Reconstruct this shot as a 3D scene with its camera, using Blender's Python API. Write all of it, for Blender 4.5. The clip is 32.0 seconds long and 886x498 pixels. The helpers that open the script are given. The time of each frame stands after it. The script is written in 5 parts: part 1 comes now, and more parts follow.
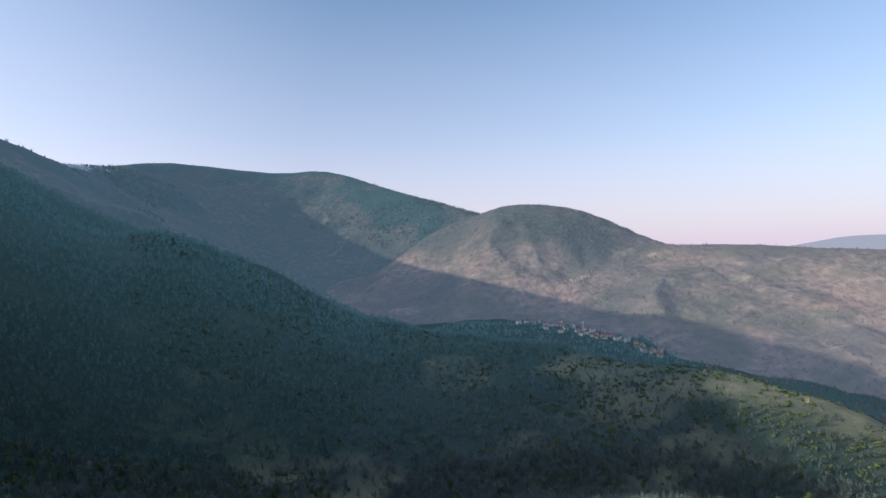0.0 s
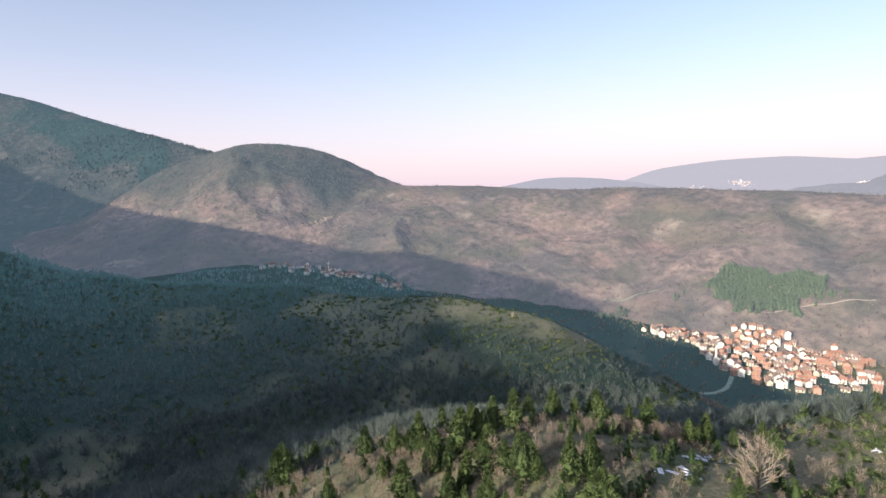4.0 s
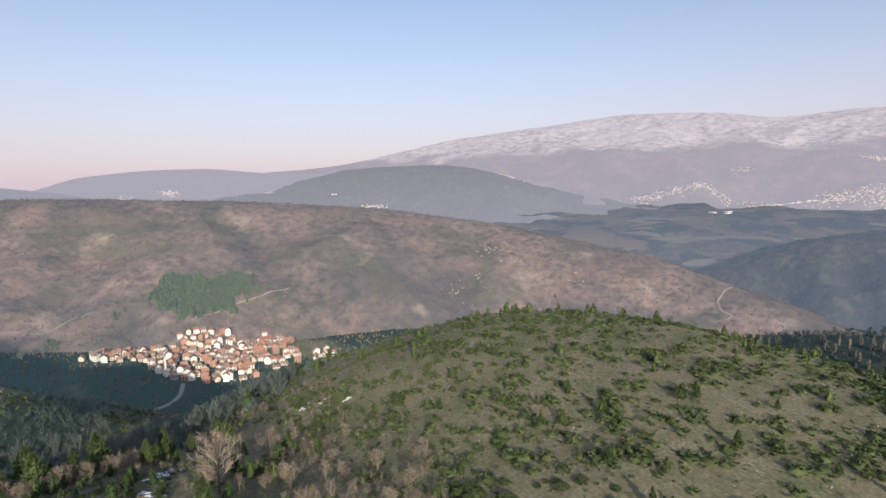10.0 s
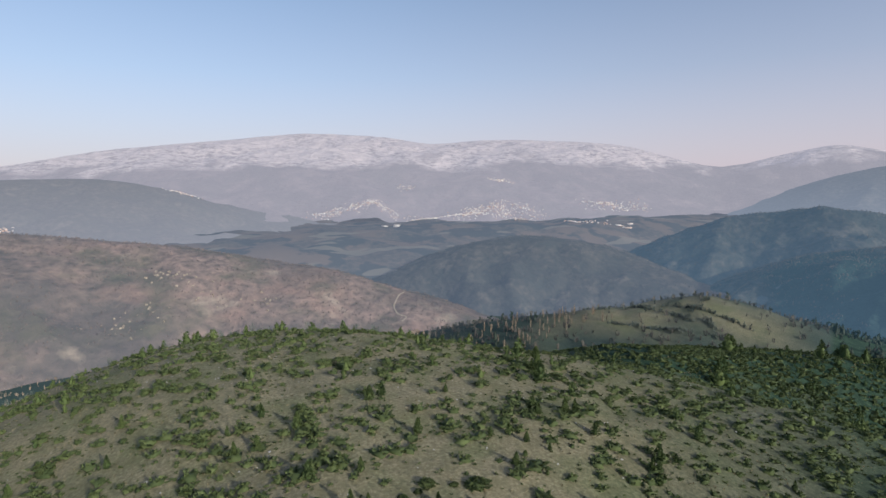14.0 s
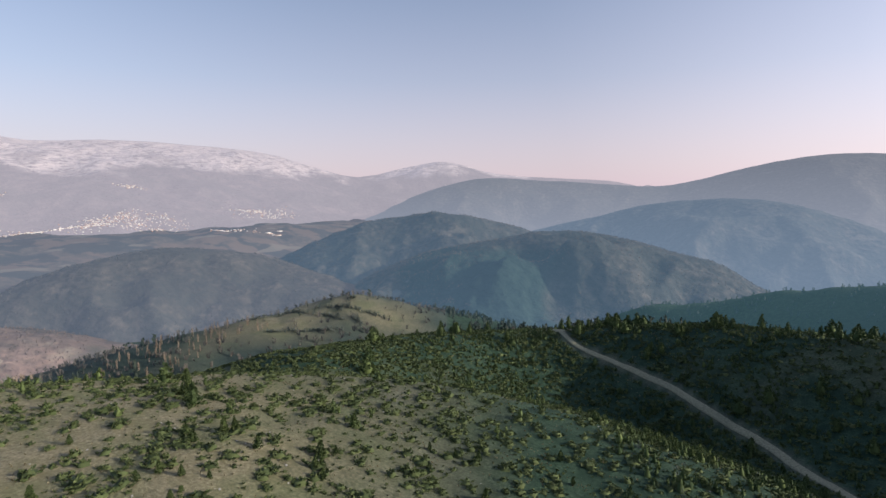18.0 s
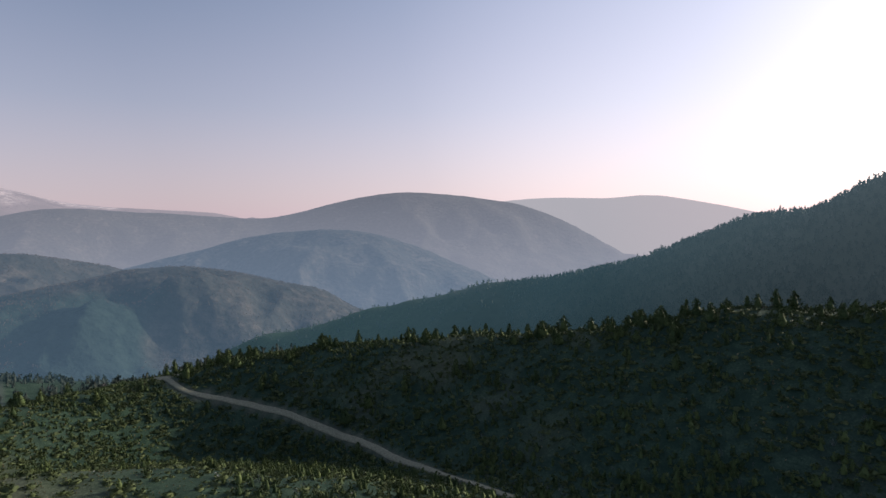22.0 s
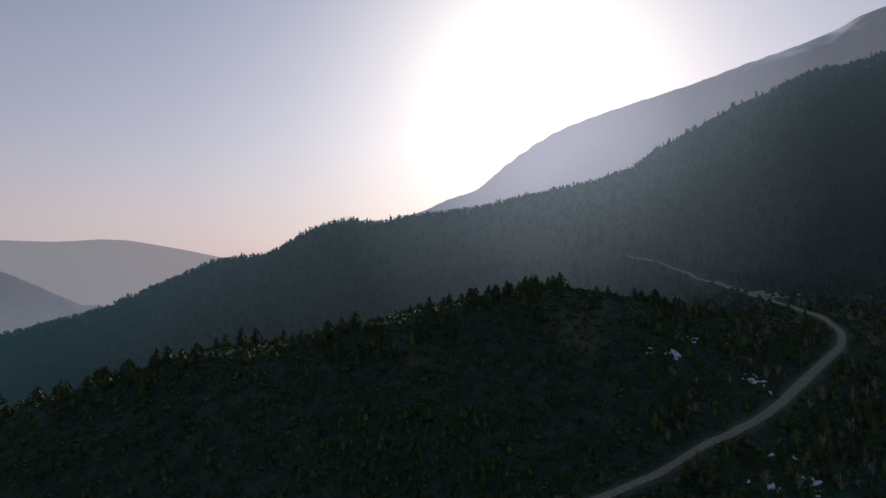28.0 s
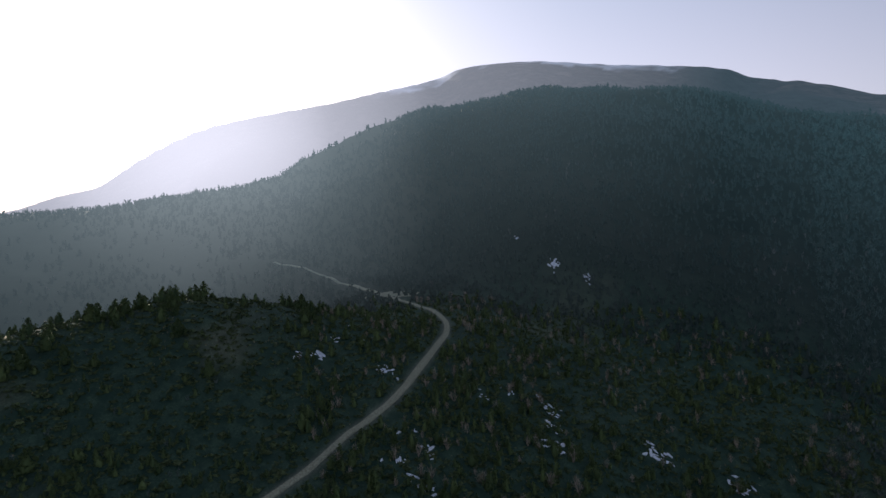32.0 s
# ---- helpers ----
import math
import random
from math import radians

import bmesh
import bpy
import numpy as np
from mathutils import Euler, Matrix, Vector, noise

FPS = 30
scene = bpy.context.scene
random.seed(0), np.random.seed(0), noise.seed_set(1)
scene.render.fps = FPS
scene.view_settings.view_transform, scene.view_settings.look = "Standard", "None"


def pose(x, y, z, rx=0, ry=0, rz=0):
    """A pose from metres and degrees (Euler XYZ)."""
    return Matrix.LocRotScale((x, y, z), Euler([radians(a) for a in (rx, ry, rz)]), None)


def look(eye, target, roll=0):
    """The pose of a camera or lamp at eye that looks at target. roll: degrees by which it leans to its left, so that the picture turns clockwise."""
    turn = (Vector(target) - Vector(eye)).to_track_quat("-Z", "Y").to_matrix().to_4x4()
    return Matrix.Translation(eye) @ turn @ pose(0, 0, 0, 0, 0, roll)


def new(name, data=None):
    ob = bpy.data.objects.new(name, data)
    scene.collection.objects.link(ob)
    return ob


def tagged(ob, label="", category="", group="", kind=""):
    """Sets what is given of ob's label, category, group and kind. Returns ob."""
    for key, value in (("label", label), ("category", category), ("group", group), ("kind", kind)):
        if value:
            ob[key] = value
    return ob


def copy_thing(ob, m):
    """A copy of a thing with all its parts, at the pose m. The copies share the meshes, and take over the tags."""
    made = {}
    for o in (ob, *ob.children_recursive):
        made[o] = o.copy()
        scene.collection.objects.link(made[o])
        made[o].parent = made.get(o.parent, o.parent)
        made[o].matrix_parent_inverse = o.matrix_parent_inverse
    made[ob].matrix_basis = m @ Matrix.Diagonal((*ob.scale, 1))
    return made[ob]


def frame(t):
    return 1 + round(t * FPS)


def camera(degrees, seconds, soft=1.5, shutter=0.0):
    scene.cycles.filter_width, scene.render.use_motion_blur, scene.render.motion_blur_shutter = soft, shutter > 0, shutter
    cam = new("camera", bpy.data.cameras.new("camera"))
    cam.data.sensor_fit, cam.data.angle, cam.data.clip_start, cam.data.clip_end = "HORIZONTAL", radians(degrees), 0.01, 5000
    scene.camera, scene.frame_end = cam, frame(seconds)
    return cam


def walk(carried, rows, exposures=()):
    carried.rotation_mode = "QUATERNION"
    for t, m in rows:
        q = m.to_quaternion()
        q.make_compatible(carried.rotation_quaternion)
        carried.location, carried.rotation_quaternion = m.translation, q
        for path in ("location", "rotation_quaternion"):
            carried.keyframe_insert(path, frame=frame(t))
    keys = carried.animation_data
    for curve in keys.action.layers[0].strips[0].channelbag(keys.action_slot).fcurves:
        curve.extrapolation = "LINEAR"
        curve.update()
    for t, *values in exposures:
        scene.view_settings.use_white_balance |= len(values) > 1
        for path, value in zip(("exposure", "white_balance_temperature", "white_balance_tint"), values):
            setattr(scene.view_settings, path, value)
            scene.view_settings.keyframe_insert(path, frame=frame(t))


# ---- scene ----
EYE = 46.0
cam = camera(78.3, 32.0)
# seconds, bearing to the left, tilt up, lean
TURNS = [
    (0, 0.00, -0.10, -1.49),
    (0.5, -0.74, -2.05, -1.61),
    (1, -1.98, -4.98, -1.64),
    (1.5, -3.86, -7.99, -1.65),
    (2, -7.31, -8.58, -1.63),
    (2.5, -12.48, -7.02, -1.59),
    (3, -17.55, -6.42, -1.60),
    (3.5, -21.86, -6.48, -1.60),
    (5.5, -40.15, -9.63, -1.53),
    (6, -44.57, -10.52, -1.43),
    (6.5, -49.08, -10.55, -1.34),
    (7, -53.75, -10.18, -1.28),
    (7.5, -57.93, -9.69, -1.22),
    (8, -62.04, -9.21, -1.15),
    (8.5, -66.40, -8.70, -1.06),
    (9, -71.26, -8.18, -1.02),
    (9.5, -76.33, -7.64, -0.99),
    (10, -81.43, -7.17, -0.96),
    (10.5, -86.11, -6.70, -0.95),
    (11, -90.35, -6.29, -0.95),
    (11.5, -94.61, -6.05, -0.88),
    (12, -98.81, -6.02, -0.83),
    (12.5, -102.67, -5.99, -0.82),
    (13, -106.24, -5.93, -0.80),
    (13.5, -109.78, -5.95, -0.77),
    (14, -113.95, -5.91, -0.76),
    (14.5, -119.00, -5.87, -0.75),
    (15, -124.96, -5.85, -0.69),
    (15.5, -130.53, -5.80, -0.64),
    (17.5, -145.60, -5.57, -0.68),
    (18, -149.70, -5.55, -0.67),
    (18.5, -154.01, -5.47, -0.62),
    (19, -159.73, -5.43, -0.62),
    (19.5, -165.99, -5.37, -0.66),
    (20, -171.88, -5.00, -0.75),
    (20.5, -176.87, -4.49, -0.87),
    (21, -181.36, -3.98, -0.95),
    (21.5, -185.46, -3.50, -1.02),
    (22, -189.53, -2.82, -1.09),
    (22.5, -193.02, -2.15, -1.15),
    (23, -196.15, -1.51, -1.17),
    (23.5, -199.16, -0.83, -1.20),
    (24, -202.19, -0.18, -1.27),
    (24.5, -205.69, 0.39, -1.50),
    (26.5, -225.30, 0.75, -1.79),
    (27, -230.90, 0.75, -1.77),
    (27.5, -236.36, 0.73, -1.62),
    (28, -241.62, 0.68, -1.59),
    (28.5, -245.74, 0.64, -1.52),
    (29, -249.36, 0.52, -1.59),
    (29.5, -254.59, 0.65, -1.84),
    (30, -260.89, 0.50, -1.95),
    (30.5, -266.46, 0.37, -1.96),
    (31, -271.33, 0.30, -2.01),
    (31.5, -274.85, 0.22, -2.04),
    (32, -277.51, 0.22, -2.06),
]


def aim(yaw, pitch):
    y, p = radians(yaw), radians(pitch)
    return (-math.sin(y) * math.cos(p), math.cos(y) * math.cos(p), EYE + math.sin(p))


EXPOSURES = [(0.0, 0.6, 5700, 0), (1.0, 0.62, 5800, 0), (2.0, 0.9, 5900, 2), (3.0, 0.9, 6100, 3), (6.0, 0.64, 6500, 5), (9.0, 0.45, 6350, 5), (13.0, 0.24, 5950, 1), (16.0, 0.3, 6100, 2), (19.0, 0.42, 6350, 7), (22.0, 0.12, 6400, 8), (24.0, -0.28, 6250, 7), (27.0, -0.74, 6250, 7), (28.0, -0.74, 6250, 7), (30.0, -0.52, 6350, 7), (31.0, -0.15, 6450, 7), (32.0, 0.15, 6450, 7)]
walk(cam, [(t, look((0, 0, EYE), aim(yaw, pitch), lean)) for t, yaw, pitch, lean in TURNS], EXPOSURES)

# ---- sky and sun ----
SUN_BEARING, SUN_HEIGHT = 252.0, 17.7
sb, sh = radians(SUN_BEARING), radians(SUN_HEIGHT)
SUN_WAY = Vector((math.sin(sb) * math.cos(sh), math.cos(sb) * math.cos(sh), math.sin(sh)))
HALO_WAY = Vector((-0.932, -0.276, 0.234))

world = bpy.data.worlds.new("sky")
scene.world = world
world.use_nodes = True
wn, wl = world.node_tree.nodes, world.node_tree.links
wn.clear()
sky = wn.new("ShaderNodeTexSky")
sky.sky_type = "NISHITA"
sky.sun_disc = False
sky.sun_elevation = sh
sky.sun_rotation = sb
sky.altitude = 900
sky.air_density, sky.dust_density, sky.ozone_density = 1.0, 1.6, 1.5
back = wn.new("ShaderNodeBackground")
back.inputs["Strength"].default_value = 0.123
wout = wn.new("ShaderNodeOutputWorld")
where = wn.new("ShaderNodeTexCoord")
part_xyz = wn.new("ShaderNodeSeparateXYZ")
wl.new(where.outputs["Generated"], part_xyz.inputs[0])
band = wn.new("ShaderNodeValToRGB")
for k, (p, v) in enumerate([(0.0, 0.88), (0.08, 0.70), (0.20, 0.36), (0.42, 0.06)]):
    el = band.color_ramp.elements[k] if k < 2 else band.color_ramp.elements.new(p)
    el.position, el.color = p, (v, v, v, 1)
wl.new(part_xyz.outputs["Z"], band.inputs[0])
dusk = wn.new("ShaderNodeMix")
dusk.data_type = "RGBA"
dusk.inputs[7].default_value = (4.35, 3.25, 3.8, 1)
wl.new(band.outputs[0], dusk.inputs[0])
wl.new(sky.outputs[0], dusk.inputs[6])
# dust lit round the sun
toward = wn.new("ShaderNodeVectorMath")
toward.operation = "DOT_PRODUCT"
toward.inputs[1].default_value = tuple(HALO_WAY)
wl.new(where.outputs["Generated"], toward.inputs[0])
halo = wn.new("ShaderNodeValToRGB")
for k, (p, v) in enumerate([(0.0, 0.0), (0.42, 0.18), (0.60, 0.32), (0.80, 0.44), (0.90, 0.54), (0.955, 0.67), (0.985, 0.80), (1.0, 0.90)]):
    el = halo.color_ramp.elements[k] if k < 2 else halo.color_ramp.elements.new(p)
    el.position, el.color = p, (v, v, v, 1)
halo.color_ramp.interpolation = "B_SPLINE"
wl.new(toward.outputs["Value"], halo.inputs[0])
dust = wn.new("ShaderNodeMix")
dust.data_type, dust.blend_type = "RGBA", "ADD"
dust.inputs[7].default_value = (9.5, 7.3, 7.3, 1)
low = wn.new("ShaderNodeMath")
low.operation = "MULTIPLY_ADD"
low.inputs[1].default_value, low.inputs[2].default_value = 0.55, 0.45
wl.new(band.outputs[0], low.inputs[0])
spread = wn.new("ShaderNodeMath")
spread.operation = "MULTIPLY"
wl.new(halo.outputs[0], spread.inputs[0])
wl.new(low.outputs[0], spread.inputs[1])
wl.new(spread.outputs[0], dust.inputs[0])
wl.new(dusk.outputs[2], dust.inputs[6])
wl.new(dust.outputs[2], back.inputs[0])
wl.new(back.outputs[0], wout.inputs[0])

lamp = bpy.data.lights.new("sun", "SUN")
lamp.energy, lamp.angle, lamp.color = 3.8, radians(0.6), (1.0, 0.86, 0.71)
sun = new("sun", lamp)
sun.matrix_world = look(SUN_WAY * 3000, (0, 0, 0))


# ---- materials ----
def shader(name, rough=0.9):
    m = bpy.data.materials.new(name)
    m.use_nodes = True
    b = m.node_tree.nodes["Principled BSDF"]
    b.inputs["Roughness"].default_value = rough
    b.inputs["Specular IOR Level"].default_value = 0.15
    return m, m.node_tree.nodes, m.node_tree.links, b


def noise_node(n, l, scale, detail=4.0, stretch=None, rough=0.55):
    g = n.new("ShaderNodeNewGeometry")
    t = n.new("ShaderNodeTexNoise")
    t.inputs["Scale"].default_value, t.inputs["Detail"].default_value, t.inputs["Roughness"].default_value = scale, detail, rough
    if stretch:
        v = n.new("ShaderNodeVectorMath")
        v.operation = "MULTIPLY"
        v.inputs[1].default_value = stretch
        l.new(g.outputs["Position"], v.inputs[0])
        l.new(v.outputs[0], t.inputs["Vector"])
    else:
        l.new(g.outputs["Position"], t.inputs["Vector"])
    return t.outputs["Fac"]


def ramp(n, l, fac, stops):
    r = n.new("ShaderNodeValToRGB")
    e = r.color_ramp.elements
    while len(e) < len(stops):
        e.new(0.5)
    for el, (p, c) in zip(e, stops):
        el.position, el.color = p, (*c, 1) if len(c) == 3 else (c[0], c[0], c[0], 1)
    l.new(fac, r.inputs[0])
    return r.outputs[0]


def mix(n, l, fac, a, b):
    m = n.new("ShaderNodeMix")
    m.data_type = "RGBA"
    for sock, val in ((m.inputs[0], fac), (m.inputs[6], a), (m.inputs[7], b)):
        if isinstance(val, (int, float)):
            sock.default_value = val
        elif isinstance(val, tuple):
            sock.default_value = (*val, 1)
        else:
            l.new(val, sock)
    return m.outputs[2]


def bump(n, l, b, fac, strength, dist):
    k = n.new("ShaderNodeBump")
    k.inputs["Strength"].default_value, k.inputs["Distance"].default_value = strength, dist
    l.new(fac, k.inputs["Height"])
    l.new(k.outputs[0], b.inputs["Normal"])


def attr(n, name):
    a = n.new("ShaderNodeAttribute")
    a.attribute_name = name
    return a.outputs["Fac"]


def plain(name, colour, rough=0.8, vary=0.25, scale=0.6, per_object=False, metal=0.0):
    """A surface of one colour with grain and stains, and a shade of its own on each thing where asked."""
    m, n, l, b = shader(name, rough)
    b.inputs["Metallic"].default_value = metal
    c1 = tuple(v * (1 - vary) for v in colour)
    c2 = tuple(min(1, v * (1 + vary)) for v in colour)
    c = ramp(n, l, noise_node(n, l, scale, 6.0), [(0.3, c1), (0.7, c2)])
    if per_object:
        o = n.new("ShaderNodeObjectInfo")
        c = mix(n, l, 1.0, c, ramp(n, l, o.outputs["Random"], [(0.0, (0.78,)), (1.0, (1.0,))]))
        for node in n:
            if node.bl_idname == "ShaderNodeMix" and not node.inputs[0].is_linked:
                node.blend_type = "MULTIPLY"
    l.new(c, b.inputs["Base Color"])
    return m


def haze_paint(n, l, b, glow, sunward, masked=False):
    """Haze painted into far surfaces: emission that veils them, brighter in the quarter where the sun stands."""
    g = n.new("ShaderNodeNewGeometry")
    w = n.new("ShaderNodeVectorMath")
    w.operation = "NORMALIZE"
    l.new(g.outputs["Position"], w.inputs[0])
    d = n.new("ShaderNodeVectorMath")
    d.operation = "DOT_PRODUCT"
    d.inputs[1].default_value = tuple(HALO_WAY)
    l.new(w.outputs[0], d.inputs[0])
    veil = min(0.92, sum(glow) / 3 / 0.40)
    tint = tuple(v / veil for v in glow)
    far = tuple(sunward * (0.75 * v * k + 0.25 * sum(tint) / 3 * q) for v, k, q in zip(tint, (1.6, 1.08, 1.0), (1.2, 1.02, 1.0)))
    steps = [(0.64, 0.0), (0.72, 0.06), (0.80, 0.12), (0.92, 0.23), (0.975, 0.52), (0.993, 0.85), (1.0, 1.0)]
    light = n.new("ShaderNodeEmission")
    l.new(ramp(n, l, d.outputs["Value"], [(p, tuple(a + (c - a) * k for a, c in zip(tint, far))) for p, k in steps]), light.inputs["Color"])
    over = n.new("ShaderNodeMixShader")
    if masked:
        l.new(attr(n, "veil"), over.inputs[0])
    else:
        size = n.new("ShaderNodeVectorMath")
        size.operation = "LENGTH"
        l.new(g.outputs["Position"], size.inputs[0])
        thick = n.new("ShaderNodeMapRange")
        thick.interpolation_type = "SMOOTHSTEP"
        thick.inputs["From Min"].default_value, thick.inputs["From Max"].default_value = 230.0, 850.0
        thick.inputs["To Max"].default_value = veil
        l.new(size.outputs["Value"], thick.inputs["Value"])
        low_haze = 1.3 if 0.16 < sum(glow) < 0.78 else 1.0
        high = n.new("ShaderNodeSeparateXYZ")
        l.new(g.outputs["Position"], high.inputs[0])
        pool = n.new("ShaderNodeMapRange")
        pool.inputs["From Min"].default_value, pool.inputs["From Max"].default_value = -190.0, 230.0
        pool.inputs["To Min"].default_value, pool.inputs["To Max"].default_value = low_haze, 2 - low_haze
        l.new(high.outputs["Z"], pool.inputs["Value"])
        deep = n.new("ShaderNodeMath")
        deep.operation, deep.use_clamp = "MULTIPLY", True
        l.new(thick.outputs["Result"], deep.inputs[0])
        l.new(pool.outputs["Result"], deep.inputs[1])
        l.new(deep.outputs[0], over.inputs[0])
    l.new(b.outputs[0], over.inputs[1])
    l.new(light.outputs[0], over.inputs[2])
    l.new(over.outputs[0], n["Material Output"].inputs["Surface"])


def leafy(name, lo, hi, rough=0.7, glow=None, sunward=1.0):
    """Foliage or twigs: each clump has a shade of its own."""
    m, n, l, b = shader(name, rough)
    g = n.new("ShaderNodeNewGeometry")
    o = n.new("ShaderNodeObjectInfo")
    add = n.new("ShaderNodeMath")
    add.operation = "MULTIPLY_ADD"
    l.new(g.outputs["Random Per Island"], add.inputs[0])
    add.inputs[1].default_value = 0.65
    sc = n.new("ShaderNodeMath")
    sc.operation = "MULTIPLY"
    l.new(o.outputs["Random"], sc.inputs[0])
    sc.inputs[1].default_value = 0.35
    l.new(sc.outputs[0], add.inputs[2])
    c = ramp(n, l, add.outputs[0], [(0.0, lo), (1.0, hi)])
    l.new(c, b.inputs["Base Color"])
    # haze painted over distant foliage as emission
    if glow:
        haze_paint(n, l, b, glow, sunward)
    return m


def fields(n, l, mid):
    """Fields, pasture and scrub of a wide valley floor."""
    c = ramp(n, l, mid, [(0.35, (0.042, 0.047, 0.048)), (0.55, (0.070, 0.067, 0.062)), (0.7, (0.110, 0.090, 0.080))])
    c = mix(n, l, ramp(n, l, noise_node(n, l, 0.0045, 5.0), [(0.46, (0.0,)), (0.54, (0.85,))]), c, (0.120, 0.092, 0.076))
    c = mix(n, l, ramp(n, l, noise_node(n, l, 0.007, 4.0), [(0.51, (0.0,)), (0.55, (0.85,))]), c, (0.014, 0.030, 0.038))
    return mix(n, l, ramp(n, l, noise_node(n, l, 0.012, 2.0, (1, 0.35, 1)), [(0.60, (0.0,)), (0.63, (0.7,))]), c, (0.17, 0.155, 0.125))


def land(name, kind, glow=None, sunward=1.0, masked=False):
    """Open ground: dry grass, green turf, leaf litter and stony wear, laid by the masks in the mesh."""
    m, n, l, b = shader(name, 0.95)
    fine, mid, big = noise_node(n, l, 1.4, 9.0, None, 0.68), noise_node(n, l, 0.06, 6.0), noise_node(n, l, 0.008, 5.0)
    if kind == "near":
        tint = noise_node(n, l, 0.22, 5.0)
        dry = ramp(n, l, fine, [(0.3, (0.122, 0.115, 0.070)), (0.55, (0.272, 0.240, 0.150)), (0.75, (0.44, 0.39, 0.265))])
        turf = ramp(n, l, fine, [(0.3, (0.068, 0.084, 0.035)), (0.7, (0.182, 0.209, 0.095))])
        # litter colour takes in the teal cast of the shaded ground
        leaves = ramp(n, l, fine, [(0.3, (0.027, 0.041, 0.036)), (0.7, (0.078, 0.102, 0.088))])
        needles = ramp(n, l, fine, [(0.34, (0.013, 0.033, 0.021)), (0.66, (0.060, 0.098, 0.062))])
        needles = mix(n, l, ramp(n, l, tint, [(0.42, (0.0,)), (0.58, (0.75,))]), needles, (0.017, 0.039, 0.026))
        c = mix(n, l, ramp(n, l, mid, [(0.46, (0.0,)), (0.62, (0.55,))]), dry, turf)
        c = mix(n, l, ramp(n, l, tint, [(0.50, (0.0,)), (0.64, (0.5,))]), c, (0.155, 0.145, 0.078))
        c = mix(n, l, attr(n, "wood"), c, mix(n, l, attr(n, "pines"), leaves, needles))
        c = mix(n, l, attr(n, "bare"), c, ramp(n, l, fine, [(0.3, (0.20, 0.175, 0.14)), (0.7, (0.42, 0.38, 0.31))]))
        # the shade among the trees is put into this near-black floor colour
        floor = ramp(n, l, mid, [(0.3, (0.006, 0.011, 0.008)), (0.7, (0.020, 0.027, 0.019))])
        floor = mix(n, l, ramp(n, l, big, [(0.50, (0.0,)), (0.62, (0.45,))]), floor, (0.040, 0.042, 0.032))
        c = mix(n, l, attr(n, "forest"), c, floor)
        bump(n, l, b, fine, 0.8, 0.35)
    elif kind == "dark":
        # darker copy of the wood colours: shade of the backlit hills is put in
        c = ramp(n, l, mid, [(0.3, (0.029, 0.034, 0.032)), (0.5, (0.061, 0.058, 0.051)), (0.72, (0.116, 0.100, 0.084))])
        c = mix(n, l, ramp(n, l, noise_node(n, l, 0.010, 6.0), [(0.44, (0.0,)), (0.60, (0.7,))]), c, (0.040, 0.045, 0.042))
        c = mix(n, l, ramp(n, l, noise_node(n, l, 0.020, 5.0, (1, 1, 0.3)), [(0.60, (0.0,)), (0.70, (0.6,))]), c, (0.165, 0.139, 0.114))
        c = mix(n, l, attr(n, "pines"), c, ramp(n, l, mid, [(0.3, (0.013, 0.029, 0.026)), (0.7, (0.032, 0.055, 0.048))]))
        c = mix(n, l, attr(n, "frost"), c, (0.62, 0.64, 0.68))
        bump(n, l, b, mid, 1.0, 6.0)
    elif kind == "wood":
        c = ramp(n, l, mid, [(0.3, (0.110, 0.086, 0.074)), (0.5, (0.216, 0.158, 0.131)), (0.72, (0.328, 0.234, 0.193))])
        c = mix(n, l, ramp(n, l, noise_node(n, l, 0.0045, 6.0), [(0.43, (0.75,)), (0.58, (0.0,))]), c, (0.097, 0.088, 0.082))
        c = mix(n, l, ramp(n, l, noise_node(n, l, 0.006, 5.0, (1, 1, 3)), [(0.52, (0.0,)), (0.66, (0.5,))]), c, (0.318, 0.204, 0.160))
        c = mix(n, l, ramp(n, l, big, [(0.5, (0.0,)), (0.62, (0.6,))]), c, (0.112, 0.106, 0.069))
        c = mix(n, l, ramp(n, l, noise_node(n, l, 0.011, 7.0, (1, 1, 0.4)), [(0.62, (0.0,)), (0.72, (0.8,))]), c, (0.370, 0.302, 0.235))
        c = mix(n, l, attr(n, "pines"), c, ramp(n, l, mid, [(0.3, (0.024, 0.034, 0.032)), (0.7, (0.061, 0.074, 0.061))]))
        bump(n, l, b, mid, 1.0, 6.0)
    elif kind == "plain":
        c = fields(n, l, mid)
    elif kind == "snow":
        rock = ramp(n, l, noise_node(n, l, 0.012, 7.0), [(0.34, (0.080, 0.078, 0.090)), (0.66, (0.19, 0.155, 0.155))])
        rock = mix(n, l, ramp(n, l, noise_node(n, l, 0.004, 5.0), [(0.46, (0.0,)), (0.56, (0.7,))]), rock, (0.050, 0.058, 0.062))
        streak = ramp(n, l, noise_node(n, l, 0.016, 10.0, (1, 1, 4.5), 0.74), [(0.39, (0.0,)), (0.52, (1.0,))])
        thick = ramp(n, l, attr(n, "snow"), [(0.60, (0.0,)), (1.0, (0.75,))])
        m1 = n.new("ShaderNodeMath")
        m1.operation = "MAXIMUM"
        l.new(streak, m1.inputs[0])
        l.new(thick, m1.inputs[1])
        m2 = n.new("ShaderNodeMath")
        m2.operation = "MULTIPLY"
        l.new(ramp(n, l, attr(n, "snow"), [(0.10, (0.0,)), (0.42, (1.0,))]), m2.inputs[0])
        l.new(m1.outputs[0], m2.inputs[1])
        c = mix(n, l, m2.outputs[0], rock, (0.82, 0.71, 0.70))
        bump(n, l, b, noise_node(n, l, 0.006, 6.0, (1, 1, 2.0), 0.6), 1.0, 75.0)
    l.new(c, b.inputs["Base Color"])
